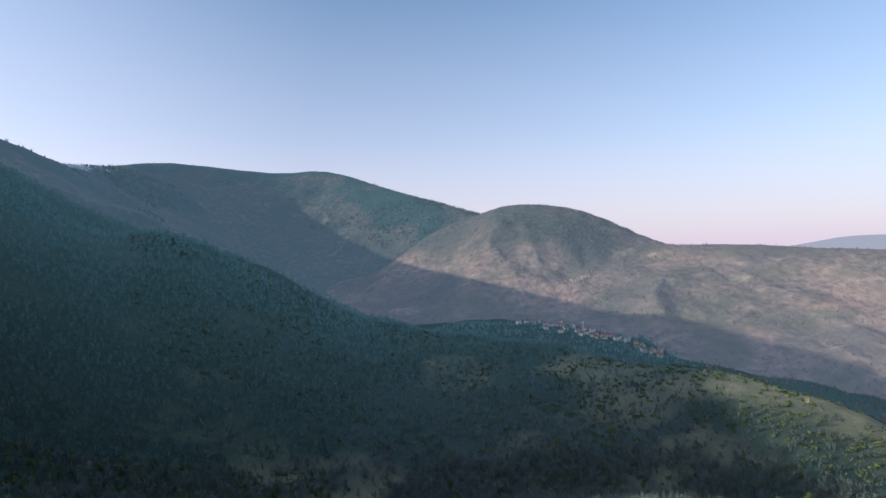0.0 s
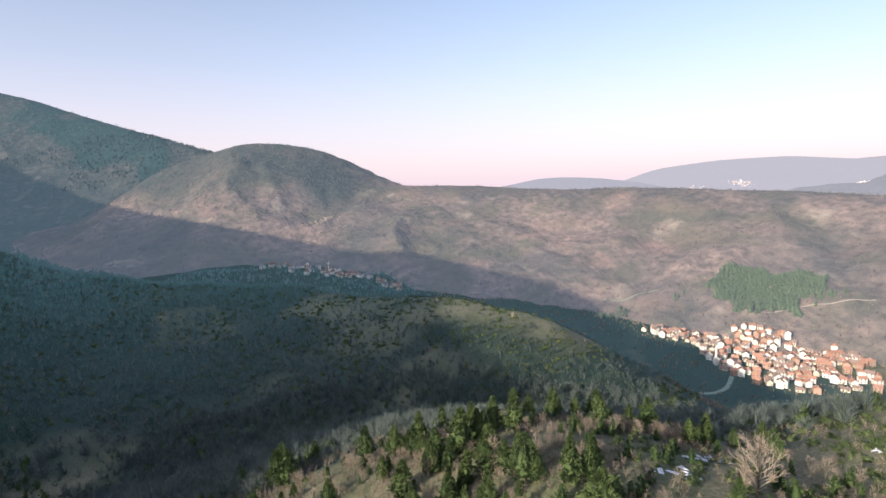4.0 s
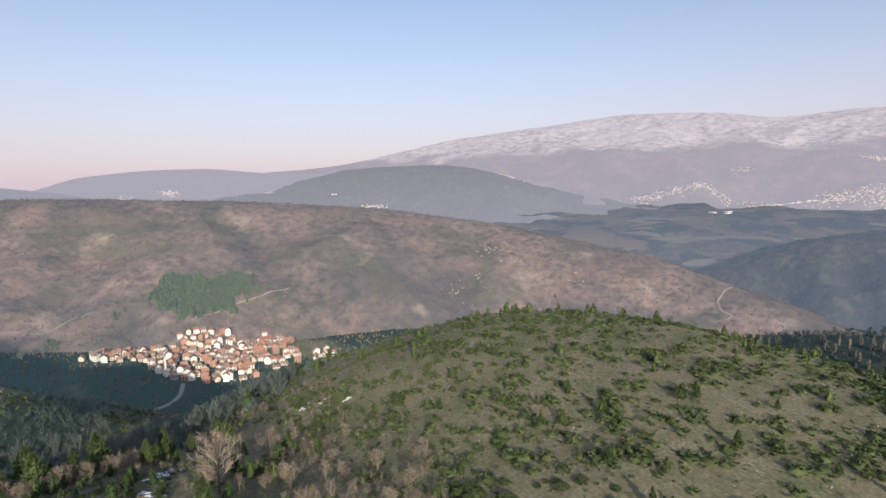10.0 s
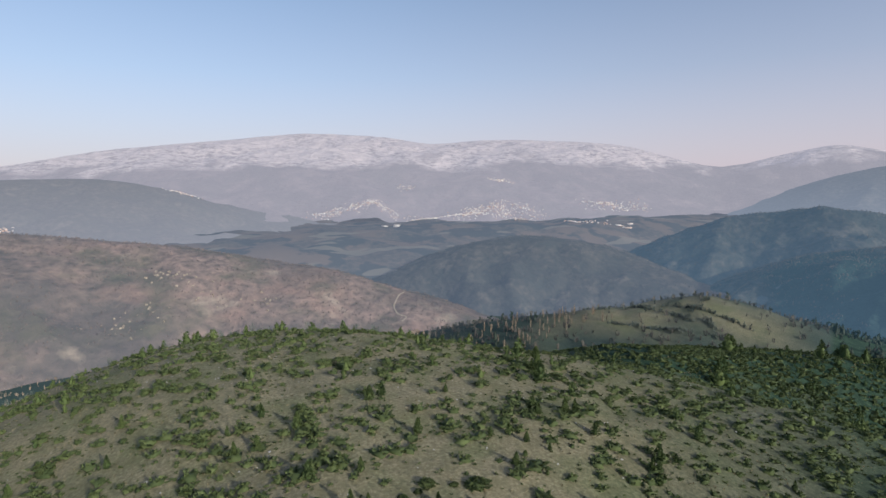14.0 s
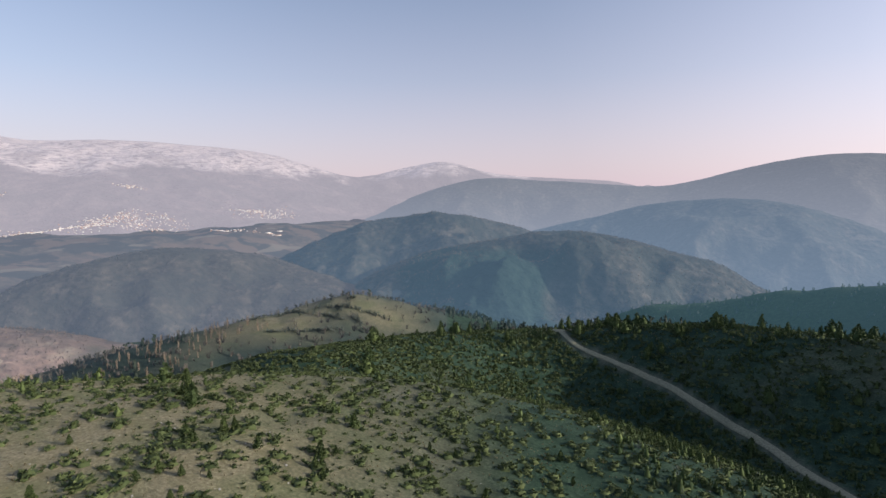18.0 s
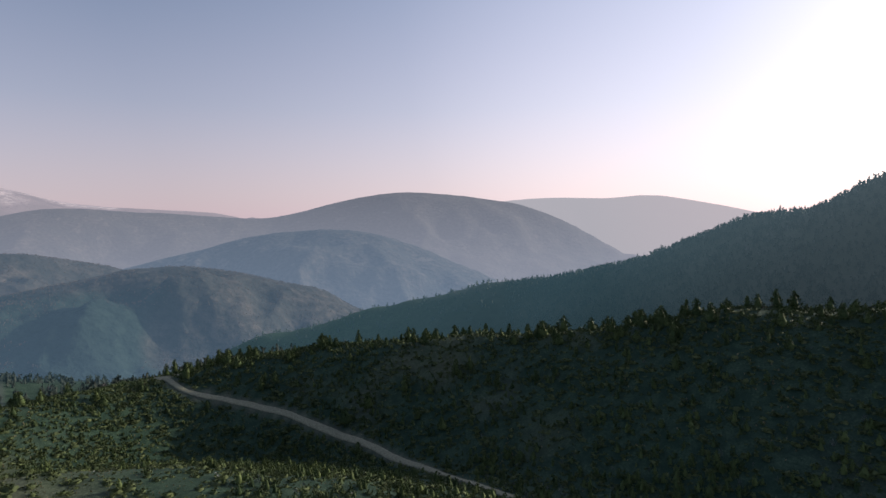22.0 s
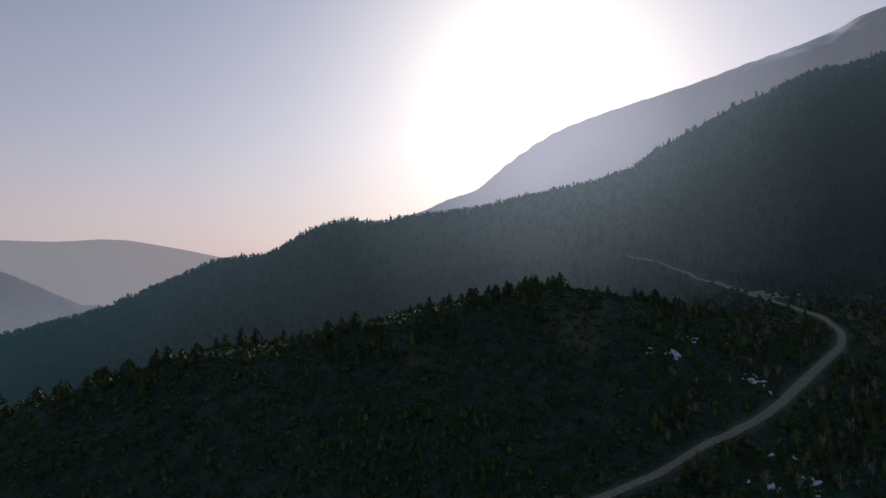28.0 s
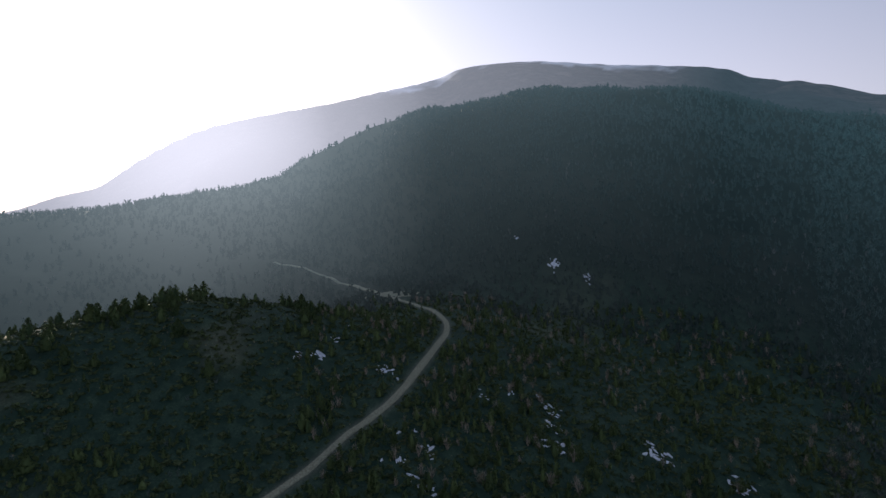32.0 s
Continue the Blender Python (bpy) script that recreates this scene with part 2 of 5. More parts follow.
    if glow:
        haze_paint(n, l, b, glow, sunward, masked)
    return m


# turf with haze painted over its far parts as emission
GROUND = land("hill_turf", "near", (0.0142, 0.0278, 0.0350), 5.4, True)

# ---- the lie of the land ----


def smooth_line(points, step, least=2):
    """Points every so many metres on a soft curve through those given."""
    p = np.array(points, float)
    p = np.concatenate([2 * p[:1] - p[1:2], p, 2 * p[-1:] - p[-2:-1]])
    out = []
    for i in range(1, len(p) - 2):
        n = max(least, int(np.hypot(*(p[i + 1] - p[i])[:2]) / step))
        for k in range(n):
            s = k / n
            out.append(0.5 * (2 * p[i] + (p[i + 1] - p[i - 1]) * s + (2 * p[i - 1] - 5 * p[i] + 4 * p[i + 1] - p[i + 2]) * s * s + (3 * p[i] - p[i - 1] - 3 * p[i + 1] + p[i + 2]) * s ** 3))
    out.append(p[-2])
    return np.array(out)


class Ridge:
    """A crest line in metres, with the fall of the ground (slope, rounding) to its left and right; two more numbers: a steeper fall from that distance on."""

    def __init__(self, crest, left, right):
        self.crest, self.sides = smooth_line(crest, 1e9, 3), (left, right)

    def height(self, x, y):
        best = np.full(x.shape, 1e12)
        weight, h, side = np.zeros(x.shape), np.zeros(x.shape), np.zeros(x.shape)
        for a, b in zip(self.crest[:-1], self.crest[1:]):
            dx, dy = b[0] - a[0], b[1] - a[1]
            s = np.clip(((x - a[0]) * dx + (y - a[1]) * dy) / (dx * dx + dy * dy), 0, 1)
            d2 = (x - a[0] - s * dx) ** 2 + (y - a[1] - s * dy) ** 2
            best = np.minimum(best, d2)
            w = 1 / (d2 + 25.0) ** 4
            weight += w
            h += w * (a[2] + s * (b[2] - a[2]))
            side += w * (dx * (y - a[1]) - dy * (x - a[0])) / math.hypot(dx, dy)
        h, side, d = h / weight, side / weight, np.sqrt(best)
        out = []
        for fall in self.sides:
            drop = fall[0] * (np.sqrt(best + fall[1] ** 2) - fall[1])
            if len(fall) > 2:
                drop = drop + fall[3] * (np.sqrt(np.maximum(d - fall[2], 0) ** 2 + 30 ** 2) - 30)
            out.append(drop)
        share = np.clip(0.5 + 0.5 * side / (d + 1), 0, 1)
        share = share * share * (3 - 2 * share)
        return h - share * out[0] - (1 - share) * out[1]


PLATEAU = Ridge([(-507, 117, 44.0), (-395, 63, 24.0), (-299, 21, 4.0), (-220, -8, -11.0), (-145, -39, -25.0), (-71, -71, -33.0), (7, -78, -17.0), (46, -36, -0.8), (57, -23, 1.3), (98, -17, 2.2), (146, 5, 1.7)], left=(0.62, 62), right=(0.08, 52, 47, 0.48))
BROW = Ridge([(157, -63, -5.3), (134, -95, -4.4), (119, -107, -6.0), (97, -123, -9.3), (64, -135, -15.2), (38, -126, -21.3)], left=(0.6, 20), right=(0.10, 40, 62, 0.7))
SHOULDER = Ridge([(59, 37, -4.0), (65, 59, -5.0), (62, 79, -6.0), (50, 94, -12.0), (30, 99, -19.0), (10, 97, -28.0), (-16, 91, -38.0)], left=(0.62, 30), right=(0.45, 30))
KNOLL = Ridge([(149, -155, -14.0), (143, -211, -20.4), (114, -269, -28.4), (83, -290, -28.7), (41, -295, -25.0), (-10, -284, -19.6), (-56, -264, -13.4), (-92, -239, -7.0), (-123, -213, -0.0), (-151, -187, 7.1)], left=(0.45, 30), right=(0.6, 10))
WEST_KNOLL = Ridge([(-151, -187, 7.1), (-177, -159, 13.0), (-201, -136, 17.9), (-234, -104, 23.6), (-258, -79, 25.7), (-268, -57, 22.5), (-277, -29, 14.7)], left=(0.42, 30), right=(0.58, 14))
LOBE = Ridge([(-318, 624, 65.6), (-244, 645, 41.8), (-190, 640, 16.8), (-122, 628, -18.8), (-54, 613, -39.9), (7, 590, -53.3), (96, 537, -62.1), (146, 483, -63.9), (206, 422, -58.2), (232, 386, -57.6), (248, 345, -60.0), (256, 288, -79.8), (249, 231, -88.6)], left=(0.62, 30), right=(0.19, 70))
SADDLE = Ridge([(-372, 18, 11.0), (-400, 12, 15.0), (-439, -23, 24.0), (-476, -58, 35.0), (-508, -85, 41.0), (-535, -108, 46.0)], left=(0.45, 14), right=(0.22, 20))
FLANK = Ridge([(110, -893, -127.0), (-111, -843, -69.0), (-234, -765, -42.0), (-305, -718, -25.0), (-383, -622, 4.0), (-445, -540, 39.0), (-468, -493, 51.0), (-487, -446, 74.0), (-505, -409, 87.0), (-545, -354, 91.0), (-591, -293, 96.0), (-681, -163, 128.0), (-736, -77, 175.0), (-760, 0, 209.0), (-747, 65, 227.0), (-707, 137, 239.0), (-675, 219, 243.0), (-638, 311, 232.0), (-595, 387, 213.0), (-547, 468, 181.0), (-505, 541, 165.0), (-472, 583, 141.0), (-397, 660, 92.0), (-350, 700, 62.0)], left=(0.45, 40), right=(0.66, 60))
MEADOW = Ridge([(352, -142, -66.6), (350, -194, -50.8), (327, -247, -44.1), (300, -294, -37.2), (274, -331, -32.9), (235, -348, -41.0), (172, -361, -52.2)], left=(0.4, 40), right=(0.35, 40))
VALLEY = Ridge([(75, 1077, -94.0), (143, 1020, -94.0), (244, 980, -112.0), (367, 909, -140.0), (516, 737, -159.0), (613, 514, -180.0), (645, 403, -189.0), (713, 317, -190.0), (837, 148, -194.0), (940, -342, -199.0)], left=(0.22, 90), right=(0.22, 90))
EAST_RIDGE = Ridge([(-200, 1800, -30.0), (-90, 1765, 50.0), (10, 1732, 112.0), (117, 1716, 148.0), (240, 1663, 172.0), (390, 1552, 144.0), (522, 1449, 68.0), (572, 1387, 41.0), (703, 1268, 36.0), (894, 1104, 19.0), (990, 990, 22.0), (1157, 695, 8.0), (1240, 391, -13.0), (1243, 131, -44.0), (1195, -105, -89.0), (1096, -273, -123.0), (996, -363, -160.0)], left=(0.4, 60), right=(0.4, 60))
MAIN_RIDGE = Ridge([(-778, -545, 104.0), (-819, -482, 124.0), (-835, -433, 143.0), (-850, -378, 160.0), (-858, -333, 197.0), (-883, -260, 243.0), (-914, -169, 274.0), (-959, -34, 312.0), (-979, 51, 338.0), (-1030, 145, 376.0), (-998, 212, 385.0), (-951, 309, 379.0), (-899, 438, 357.0), (-855, 556, 340.0), (-839, 632, 323.0), (-776, 662, 293.0), (-770, 757, 272.0), (-777, 834, 268.0), (-899, 1111, 278.1), (-1044, 1436, 305.2), (-1138, 1823, 348.5), (-1090, 2186, 415.2), (-781, 2507, 410.0), (-531, 2545, 416.0), (-202, 2313, 294.4), (135, 1937, 161.5)], left=(0.4, 50), right=(0.62, 40))
RIVER_HILL = Ridge([(1182, -407, -181.0), (1210, -474, -130.0), (1213, -592, -86.0), (1166, -737, -65.0), (1049, -881, -84.0), (926, -913, -116.0), (771, -919, -157.0)], left=(0.35, 60), right=(0.4, 90))
WOOD_HILL = Ridge([(1166, -911, -151.5), (1074, -1048, -101.1), (942, -1193, -23.0), (793, -1320, -2.4), (635, -1425, -33.0), (516, -1472, -76.8), (362, -1518, -118.0), (214, -1525, -170.4)], left=(0.4, 60), right=(0.4, 90))
WOOD_SPUR = Ridge([(837, -901, -199.8), (786, -946, -155.4), (725, -1006, -117.2), (646, -1070, -78.8), (538, -1139, -56.5), (420, -1199, -39.5), (294, -1235, -40.6), (168, -1259, -72.9), (68, -1258, -102.0), (20, -1250, -131.9), (-43, -1239, -172.6)], left=(0.42, 60), right=(0.42, 90))
ROUND_HILL = Ridge([(862, -2133, -115.0), (586, -2172, -48.0), (291, -2181, 19.0), (19, -2150, 23.0), (-154, -2144, -14.0), (-343, -2072, -90.0), (-503, -1987, -169.0), (-684, -1879, -271.0)], left=(0.35, 80), right=(0.4, 120))
SOUTH_RANGE = Ridge([(1919, -2370, -113.8), (1686, -2577, 46.0), (1498, -2703, 110.7), (1315, -2807, 140.7), (932, -2957, 121.8), (697, -3021, 94.7), (474, -3064, 83.9), (297, -3086, 110.9), (119, -3098, 154.3), (-162, -3096, 205.8), (-415, -3072, 211.2), (-802, -2994, 167.8), (-994, -2936, 121.8), (-1211, -2854, 18.9), (-1455, -2737, -143.6)], left=(0.3, 100), right=(0.45, 100))
FAR_SOUTH = Ridge([(-598, -4258, 159.0), (-1115, -4049, 193.0), (-1443, -3944, 215.0), (-1841, -3775, 200.0), (-2188, -3585, 207.0), (-2672, -3241, 75.0), (-3021, -2918, -101.0)], left=(0.5, 100), right=(0.5, 100))
LOW_HILL = Ridge([(2229, 1087, 2.7), (2343, 928, 59.2), (2403, 823, 99.2), (2467, 647, 112.8), (2511, 384, 114.7), (2515, 163, 83.4), (2480, -43, 20.0), (2427, -255, -64.8)], left=(0.2, 150), right=(0.25, 150))
FAR_NEAR = Ridge([(1479, 2781, -75.0), (1665, 2674, 2.0), (1771, 2605, 29.5), (1896, 2516, 53.7), (2071, 2374, 51.5), (2258, 2196, 19.6), (2388, 2054, -20.0), (2516, 1896, -69.5)], left=(0.15, 150), right=(0.17, 150))
FAR_LOW = Ridge([(2668, 3179, -55.4), (2914, 2955, 24.3), (3060, 2804, 93.1), (3174, 2673, 118.4), (3327, 2480, 143.8), (3538, 2168, 151.0), (3661, 1955, 132.9), (3761, 1754, 111.2), (3874, 1487, 111.2), (3969, 1213, 147.4), (4059, 863, 154.7), (4127, 434, 89.5)], left=(0.15, 150), right=(0.15, 200))
SNOW_RANGE = Ridge([(4150, 2207, 128.0), (4370, 1590, 176.0), (4512, 1125, 265.0), (4605, 647, 371.0), (4599, 80, 440.0), (4587, -345, 489.0), (4515, -878, 529.0), (4375, -1421, 505.0), (4234, -1797, 448.0), (4062, -2160, 473.0), (3814, -2572, 457.0), (3472, -3018, 416.0), (3230, -3345, 306.0), (2958, -3653, 214.0), (2539, -3895, 306.0), (2304, -4039, 330.0), (1912, -4294, 218.0), (1137, -4560, 161.0)], left=(0.2, 60), right=(0.27, 90))
ROAD = [(104, -297), (96, -290), (81, -275), (61, -268), (42, -260), (24, -246), (7, -232), (-7, -219), (-23, -192), (-36, -160), (-44, -139), (-66, -119), (-90, -95), (-118, -70), (-144, -46), (-161, -31), (-176, -19), (-197, -3), (-209, 6), (-235, 19), (-268, 33), (-284, 38), (-302, 37), (-330, 25), (-364, 11), (-406, -7), (-445, -31), (-471, -56), (-489, -84)]



def lattice(x, y, seed):
    """Smooth random heights between -1 and 1 over a unit grid."""
    ix, iy = np.floor(x).astype(np.int64), np.floor(y).astype(np.int64)
    fx, fy = x - ix, y - iy
    fx, fy = fx * fx * (3 - 2 * fx), fy * fy * (3 - 2 * fy)

    def rnd(i, j):
        v = np.sin(i * 127.1 + j * 311.7 + seed * 74.7) * 43758.5453
        return 2 * (v - np.floor(v)) - 1

    return (rnd(ix, iy) * (1 - fx) + rnd(ix + 1, iy) * fx) * (1 - fy) + (rnd(ix, iy + 1) * (1 - fx) + rnd(ix + 1, iy + 1) * fx) * fy


def rough(x, y, size, octaves=5, seed=0, keep=0.5):
    total, amp = 0, 1.0
    for k in range(octaves):
        total = total + amp * lattice(x / size + 17.3 * k, y / size - 9.1 * k, seed + k)
        size, amp = size / 2.03, amp * keep
    return total


def blend(heights, soft):
    top = np.max(heights, axis=0)
    return top + soft * np.log(sum(np.exp(np.clip((h - top) / soft, -40, 0)) for h in heights))


NEAR_HILLS = [PLATEAU, BROW, SHOULDER, KNOLL, WEST_KNOLL, LOBE, SADDLE, FLANK, MEADOW, VALLEY]


def ground_height(x, y):
    x, y = np.asarray(x, float), np.asarray(y, float)
    d = np.hypot(x, y)
    far = np.clip((d - 1230) / 330, 0, 1)
    south = np.clip((-y - 550) / 500, 0, 1)
    floor = -205 - 140 * south * np.clip((1700 - x) / 900, 0, 1) + 120 * far * far * (3 - 2 * far) * np.clip((x - 900) / 900, 0, 1)
    h = blend([r.height(x, y) for r in NEAR_HILLS] + [floor], 6.0)
    amp = np.clip((d - 60) / 500, 0, 1)
    return h + 9 * amp * rough(x, y, 140, 5, 3) * np.clip((h + 190) / 60, 0.1, 1) + 0.5 * rough(x, y, 22, 3, 11)


def sheet(name, x, y, z, material, masks=None, keep=None, wrap=False):
    """A net of quads over rows and columns of points."""
    rows, cols = x.shape
    idx = np.arange(rows * cols).reshape(rows, cols)
    if wrap:
        idx = np.concatenate([idx, idx[:, :1]], 1)
    quads = np.stack([idx[:-1, :-1], idx[:-1, 1:], idx[1:, 1:], idx[1:, :-1]], -1).reshape(-1, 4)
    if keep is not None:
        k = keep.ravel()
        quads = quads[k[quads].any(1)]
    used, inv = np.unique(quads, return_inverse=True)
    quads = inv.reshape(-1, 4)
    co = np.stack([x.ravel(), y.ravel(), z.ravel()], -1)[used]
    me = bpy.data.meshes.new(name)
    me.vertices.add(len(co))
    me.vertices.foreach_set("co", co.astype(np.float32).ravel())
    me.loops.add(quads.size)
    me.loops.foreach_set("vertex_index", quads.astype(np.int32).ravel())
    me.polygons.add(len(quads))
    me.polygons.foreach_set("loop_start", np.arange(0, quads.size, 4, dtype=np.int32))
    me.polygons.foreach_set("use_smooth", np.ones(len(quads), dtype=bool))
    for key, mask in (masks or {}).items():
        layer = me.attributes.new(key, "FLOAT", "POINT")
        layer.data.foreach_set("value", mask.ravel()[used].astype(np.float32))
    me.update(calc_edges=True)
    me.materials.append(material)
    return new(name, me)


def along(points, x, y):
    """Distance in the plan from a bent line."""
    best = np.full(np.shape(x), 1e12)
    for a, b in zip(points[:-1], points[1:]):
        dx, dy = b[0] - a[0], b[1] - a[1]
        s = np.clip(((x - a[0]) * dx + (y - a[1]) * dy) / (dx * dx + dy * dy), 0, 1)
        best = np.minimum(best, (x - a[0] - s * dx) ** 2 + (y - a[1] - s * dy) ** 2)
    return np.sqrt(best)


def woodland(x, y):
    """How thickly the ground is wooded, 0 to 1: open on the spur's top and the meadows, dense in the gullies and on the flanks."""
    open_top = np.where(bearing(x, y) > 85, np.clip(1.1 - (PLATEAU_TOP(x, y) - 3) / 18, 0, 1), np.clip(1.25 - PLATEAU_TOP(x, y) / 50, 0, 1))
    # darker southward: thicker scrub, plus the shadow lying there, put into the ground colour
    open_top = open_top * np.interp(bearing(x, y), [118, 140, 165], [1.0, 0.65, 0.12])
    meadow = 0.48 * np.clip(1.5 - along([(318, -262), (296, -300), (270, -326), (245, -338)], x, y) / 38, 0, 1)
    b, d = bearing(x, y), np.hypot(x, y)
    across = np.clip((along(LOBE.crest[:, :2], x, y) < 330) * 1.0, 0, 1) * ((b > 318) | (b < 50)) * (d > 210)
    # open grass on the shoulder; its sunlit patch is brightened through this paler colour
    lobe = 0.95 * across * np.clip(1.4 - along([(150, 415), (215, 395), (262, 340)], x, y) / 60, 0, 1)
    lobe = np.maximum(lobe, across * np.clip(0.02 + 1.1 * rough(x, y * 1.5, 80, 5, 33), 0, 0.5))
    fields = np.clip(1.4 - np.hypot((x - 740) / 0.9, y - 330) / 75, 0, 1)
    w = 1 - np.maximum.reduce([open_top, meadow, lobe, fields])
    top = np.clip(1.2 - np.maximum(PLATEAU_TOP(x, y), 0) / 20, 0, 1)
    w = w * np.where((b > 95) & (d < 270), np.clip((b - 98) / 40, 0.6, 1), 1)
    w = w * np.where(((b < 78) | (b > 355)) & (d < 140), 0.32, 1)
    return np.clip(w + 0.35 * (1 - top) * rough(x, y, 60, 4, 21), 0, 1)


def bearing(x, y):
    return np.degrees(np.arctan2(x, y)) % 360


def pine_share(x, y):
    """Pines hold the southern and western slopes, bare broadleaf woods the northern ones."""
    b, d = bearing(x, y), np.hypot(x, y)
    b = np.where(b < 40, b + 360, b)
    south = np.clip((b - 108) / 25, 0, 1) * np.clip((352 - b) / 25, 0, 1)
    share = 0.16 + 0.80 * south
    share = np.where((d < 135) & ((b > 365) | (b < 75)), 0.42, share)
    share = np.where((b > 95) & (b < 150) & (d > 270), 0.08, share)
    return np.clip(share + 0.28 * rough(x, y, 90, 3, 81), 0.02, 0.98)


def PLATEAU_TOP(x, y):
    return np.minimum(along([(28, -48), (70, -48), (120, -30), (150, 0)], x, y) - 52, along([(14, -112), (60, -132), (108, -122), (140, -80)], x, y) - 26)


ROAD_LINE = smooth_line(ROAD, 3.0)

bear = np.linspace(0, 2 * np.pi, 800, endpoint=False)
reach = 25 * (4900 / 25) ** (np.linspace(0, 1, 300))
reach = np.concatenate([[0.01, 10.0], reach])
gd, gb = np.meshgrid(reach, bear, indexing="ij")
gx, gy = gd * np.sin(gb), gd * np.cos(gb)
gz = ground_height(gx, gy)
wood_mask = woodland(gx, gy)
road_gap = np.where(gd < 620, along(ROAD_LINE[::2], gx, gy), 1e3)
bare_mask = 0.3 * np.clip(1.6 - road_gap / 2.0, 0, 1) + np.clip(rough(gx, gy, 30, 4, 31) - 0.55, 0, 1) * np.clip(1 - gd / 500, 0, 1) * (1 - wood_mask)
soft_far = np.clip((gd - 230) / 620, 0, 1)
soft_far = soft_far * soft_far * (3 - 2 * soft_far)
plain_mask = np.clip((gd - 1020) / 160, 0, 1) * ((gx > 250) | (gy < -300))
gbear = bearing(gx, gy)
# wooded slopes and the shaded valley side that take the darkened floor colour
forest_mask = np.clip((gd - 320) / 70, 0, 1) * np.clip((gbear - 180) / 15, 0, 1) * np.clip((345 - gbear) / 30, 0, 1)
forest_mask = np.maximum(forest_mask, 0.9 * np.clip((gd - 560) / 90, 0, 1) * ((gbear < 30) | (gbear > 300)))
# veil: weight of the emission haze painted on the ground, by distance and bearing
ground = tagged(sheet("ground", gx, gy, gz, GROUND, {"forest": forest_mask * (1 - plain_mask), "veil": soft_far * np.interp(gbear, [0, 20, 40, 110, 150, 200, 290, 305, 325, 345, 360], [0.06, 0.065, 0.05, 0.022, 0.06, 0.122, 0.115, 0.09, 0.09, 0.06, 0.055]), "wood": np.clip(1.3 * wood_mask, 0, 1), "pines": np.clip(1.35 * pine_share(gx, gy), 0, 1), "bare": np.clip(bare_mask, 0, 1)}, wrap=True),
                "open hillside of dry grass, turf and leaf litter around a spur", "ground", kind="structure")
# the far plain's haze is painted in as emission too
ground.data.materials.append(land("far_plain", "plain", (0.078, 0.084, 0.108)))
ground.data.polygons.foreach_set("material_index", (plain_mask > 0.5)[:-1].ravel().astype(np.int32))


def range_height(hill, x, y, size=260, amp=22):
    """A range's crest and slopes, broken by spurs and gullies that fade out towards the crest."""
    n = len(hill.crest)
    gap = along(hill.crest[:, :2], x, y)
    spurs = 1 - np.abs(rough(x, y, size, 4, 41 + n))
    return hill.height(x, y) + amp * (0.5 * rough(x, y, size * 0.7, 5, 51 + n) + (spurs - 0.75) * 1.2) * np.clip(gap / (size * 0.8), 0.10, 1)


def backdrop(label, hill, kind, glow, material=None, step=0.36, size=260, amp=22, depth=900, snow=None, within=1e9, open_at=None, sunward=1.4, pines=None, frost=None):
    """A far range as a sheet of its own, on a fan of bearings and distances round its crest, standing in the ground."""
    c = hill.crest
    b = np.unwrap(np.arctan2(c[:, 0], c[:, 1]))
    d = np.hypot(c[:, 0], c[:, 1])
    b0, b1 = b.min() - radians(18), b.max() + radians(18)
    bb = np.arange(b0, b1, radians(step))
    dd = np.linspace(max(500, d.min() - depth), min(4950, d.max() + 260), int((min(4950, d.max() + 260) - max(500, d.min() - depth)) / (d.mean() * radians(step) * 1.6)) + 8)
    D, B = np.meshgrid(dd, bb, indexing="ij")
    x, y = D * np.sin(B), D * np.cos(B)
    h = range_height(hill, x, y, size, amp)
    base = ground_height(x, y)
    if open_at:
        h = np.where(np.hypot(x - open_at[0], y - open_at[1]) < open_at[2], np.minimum(h, base - 4), h)
    masks = {"snow": snow(x, y, h)} if snow else {"pines": pines(x, y, h)}
    if frost:
        masks["frost"] = frost(x, y, h)
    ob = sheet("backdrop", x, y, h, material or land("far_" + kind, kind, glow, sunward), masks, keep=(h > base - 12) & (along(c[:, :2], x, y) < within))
    return tagged(ob, label, "hill", kind="structure")


def conifers(x, y, h):
    """Dark conifer woods along the top of the high ridge, seen past its bare brown skirts."""
    gap = along(MAIN_RIDGE.crest[::2, :2], x, y)
    b = bearing(x, y)
    return np.clip((np.interp(b, [325, 340], [300, 190]) - gap + 150 * rough(x, y, 190, 4, 105)) / 60, 0, 1) * np.clip((rough(x, y, 240, 4, 103) + 0.45) * 4, 0, 1) * np.clip((b - 300) / 3, 0.0, 1)


def summit_snow(x, y, h):
    """Snow left on the bare summit and on a saddle further along."""
    b = bearing(x, y) + 2.0 * rough(x, y, 60, 4, 143)
    gap = along(MAIN_RIDGE.crest[::2, :2], x, y) + 22 * rough(x, y, 40, 4, 141)
    top = np.clip((b - 268) / 6, 0, 1) * np.clip((303 - b) / 1.5, 0, 1) * np.clip((62 - gap) / 12, 0, 1)
    saddle = np.clip((b - 323.5) / 1, 0, 1) * np.clip((329 - b) / 1, 0, 1) * np.clip((46 - gap) / 6, 0, 1)
    return np.maximum(top, saddle) * np.clip(0.85 + 0.8 * rough(x, y, 36, 4, 145), 0.15, 1)


def plantation(x, y, h):
    """A conifer plantation on the spur's near face."""
    b = bearing(x, y) + 2.5 * rough(x, y, 120, 3, 107)
    return np.clip((b - 147) / 1.5, 0, 1) * np.clip((163 - b) / 2, 0, 1) * np.clip((-62 - h + 10 * rough(x, y, 90, 3, 109)) / 10, 0, 1)


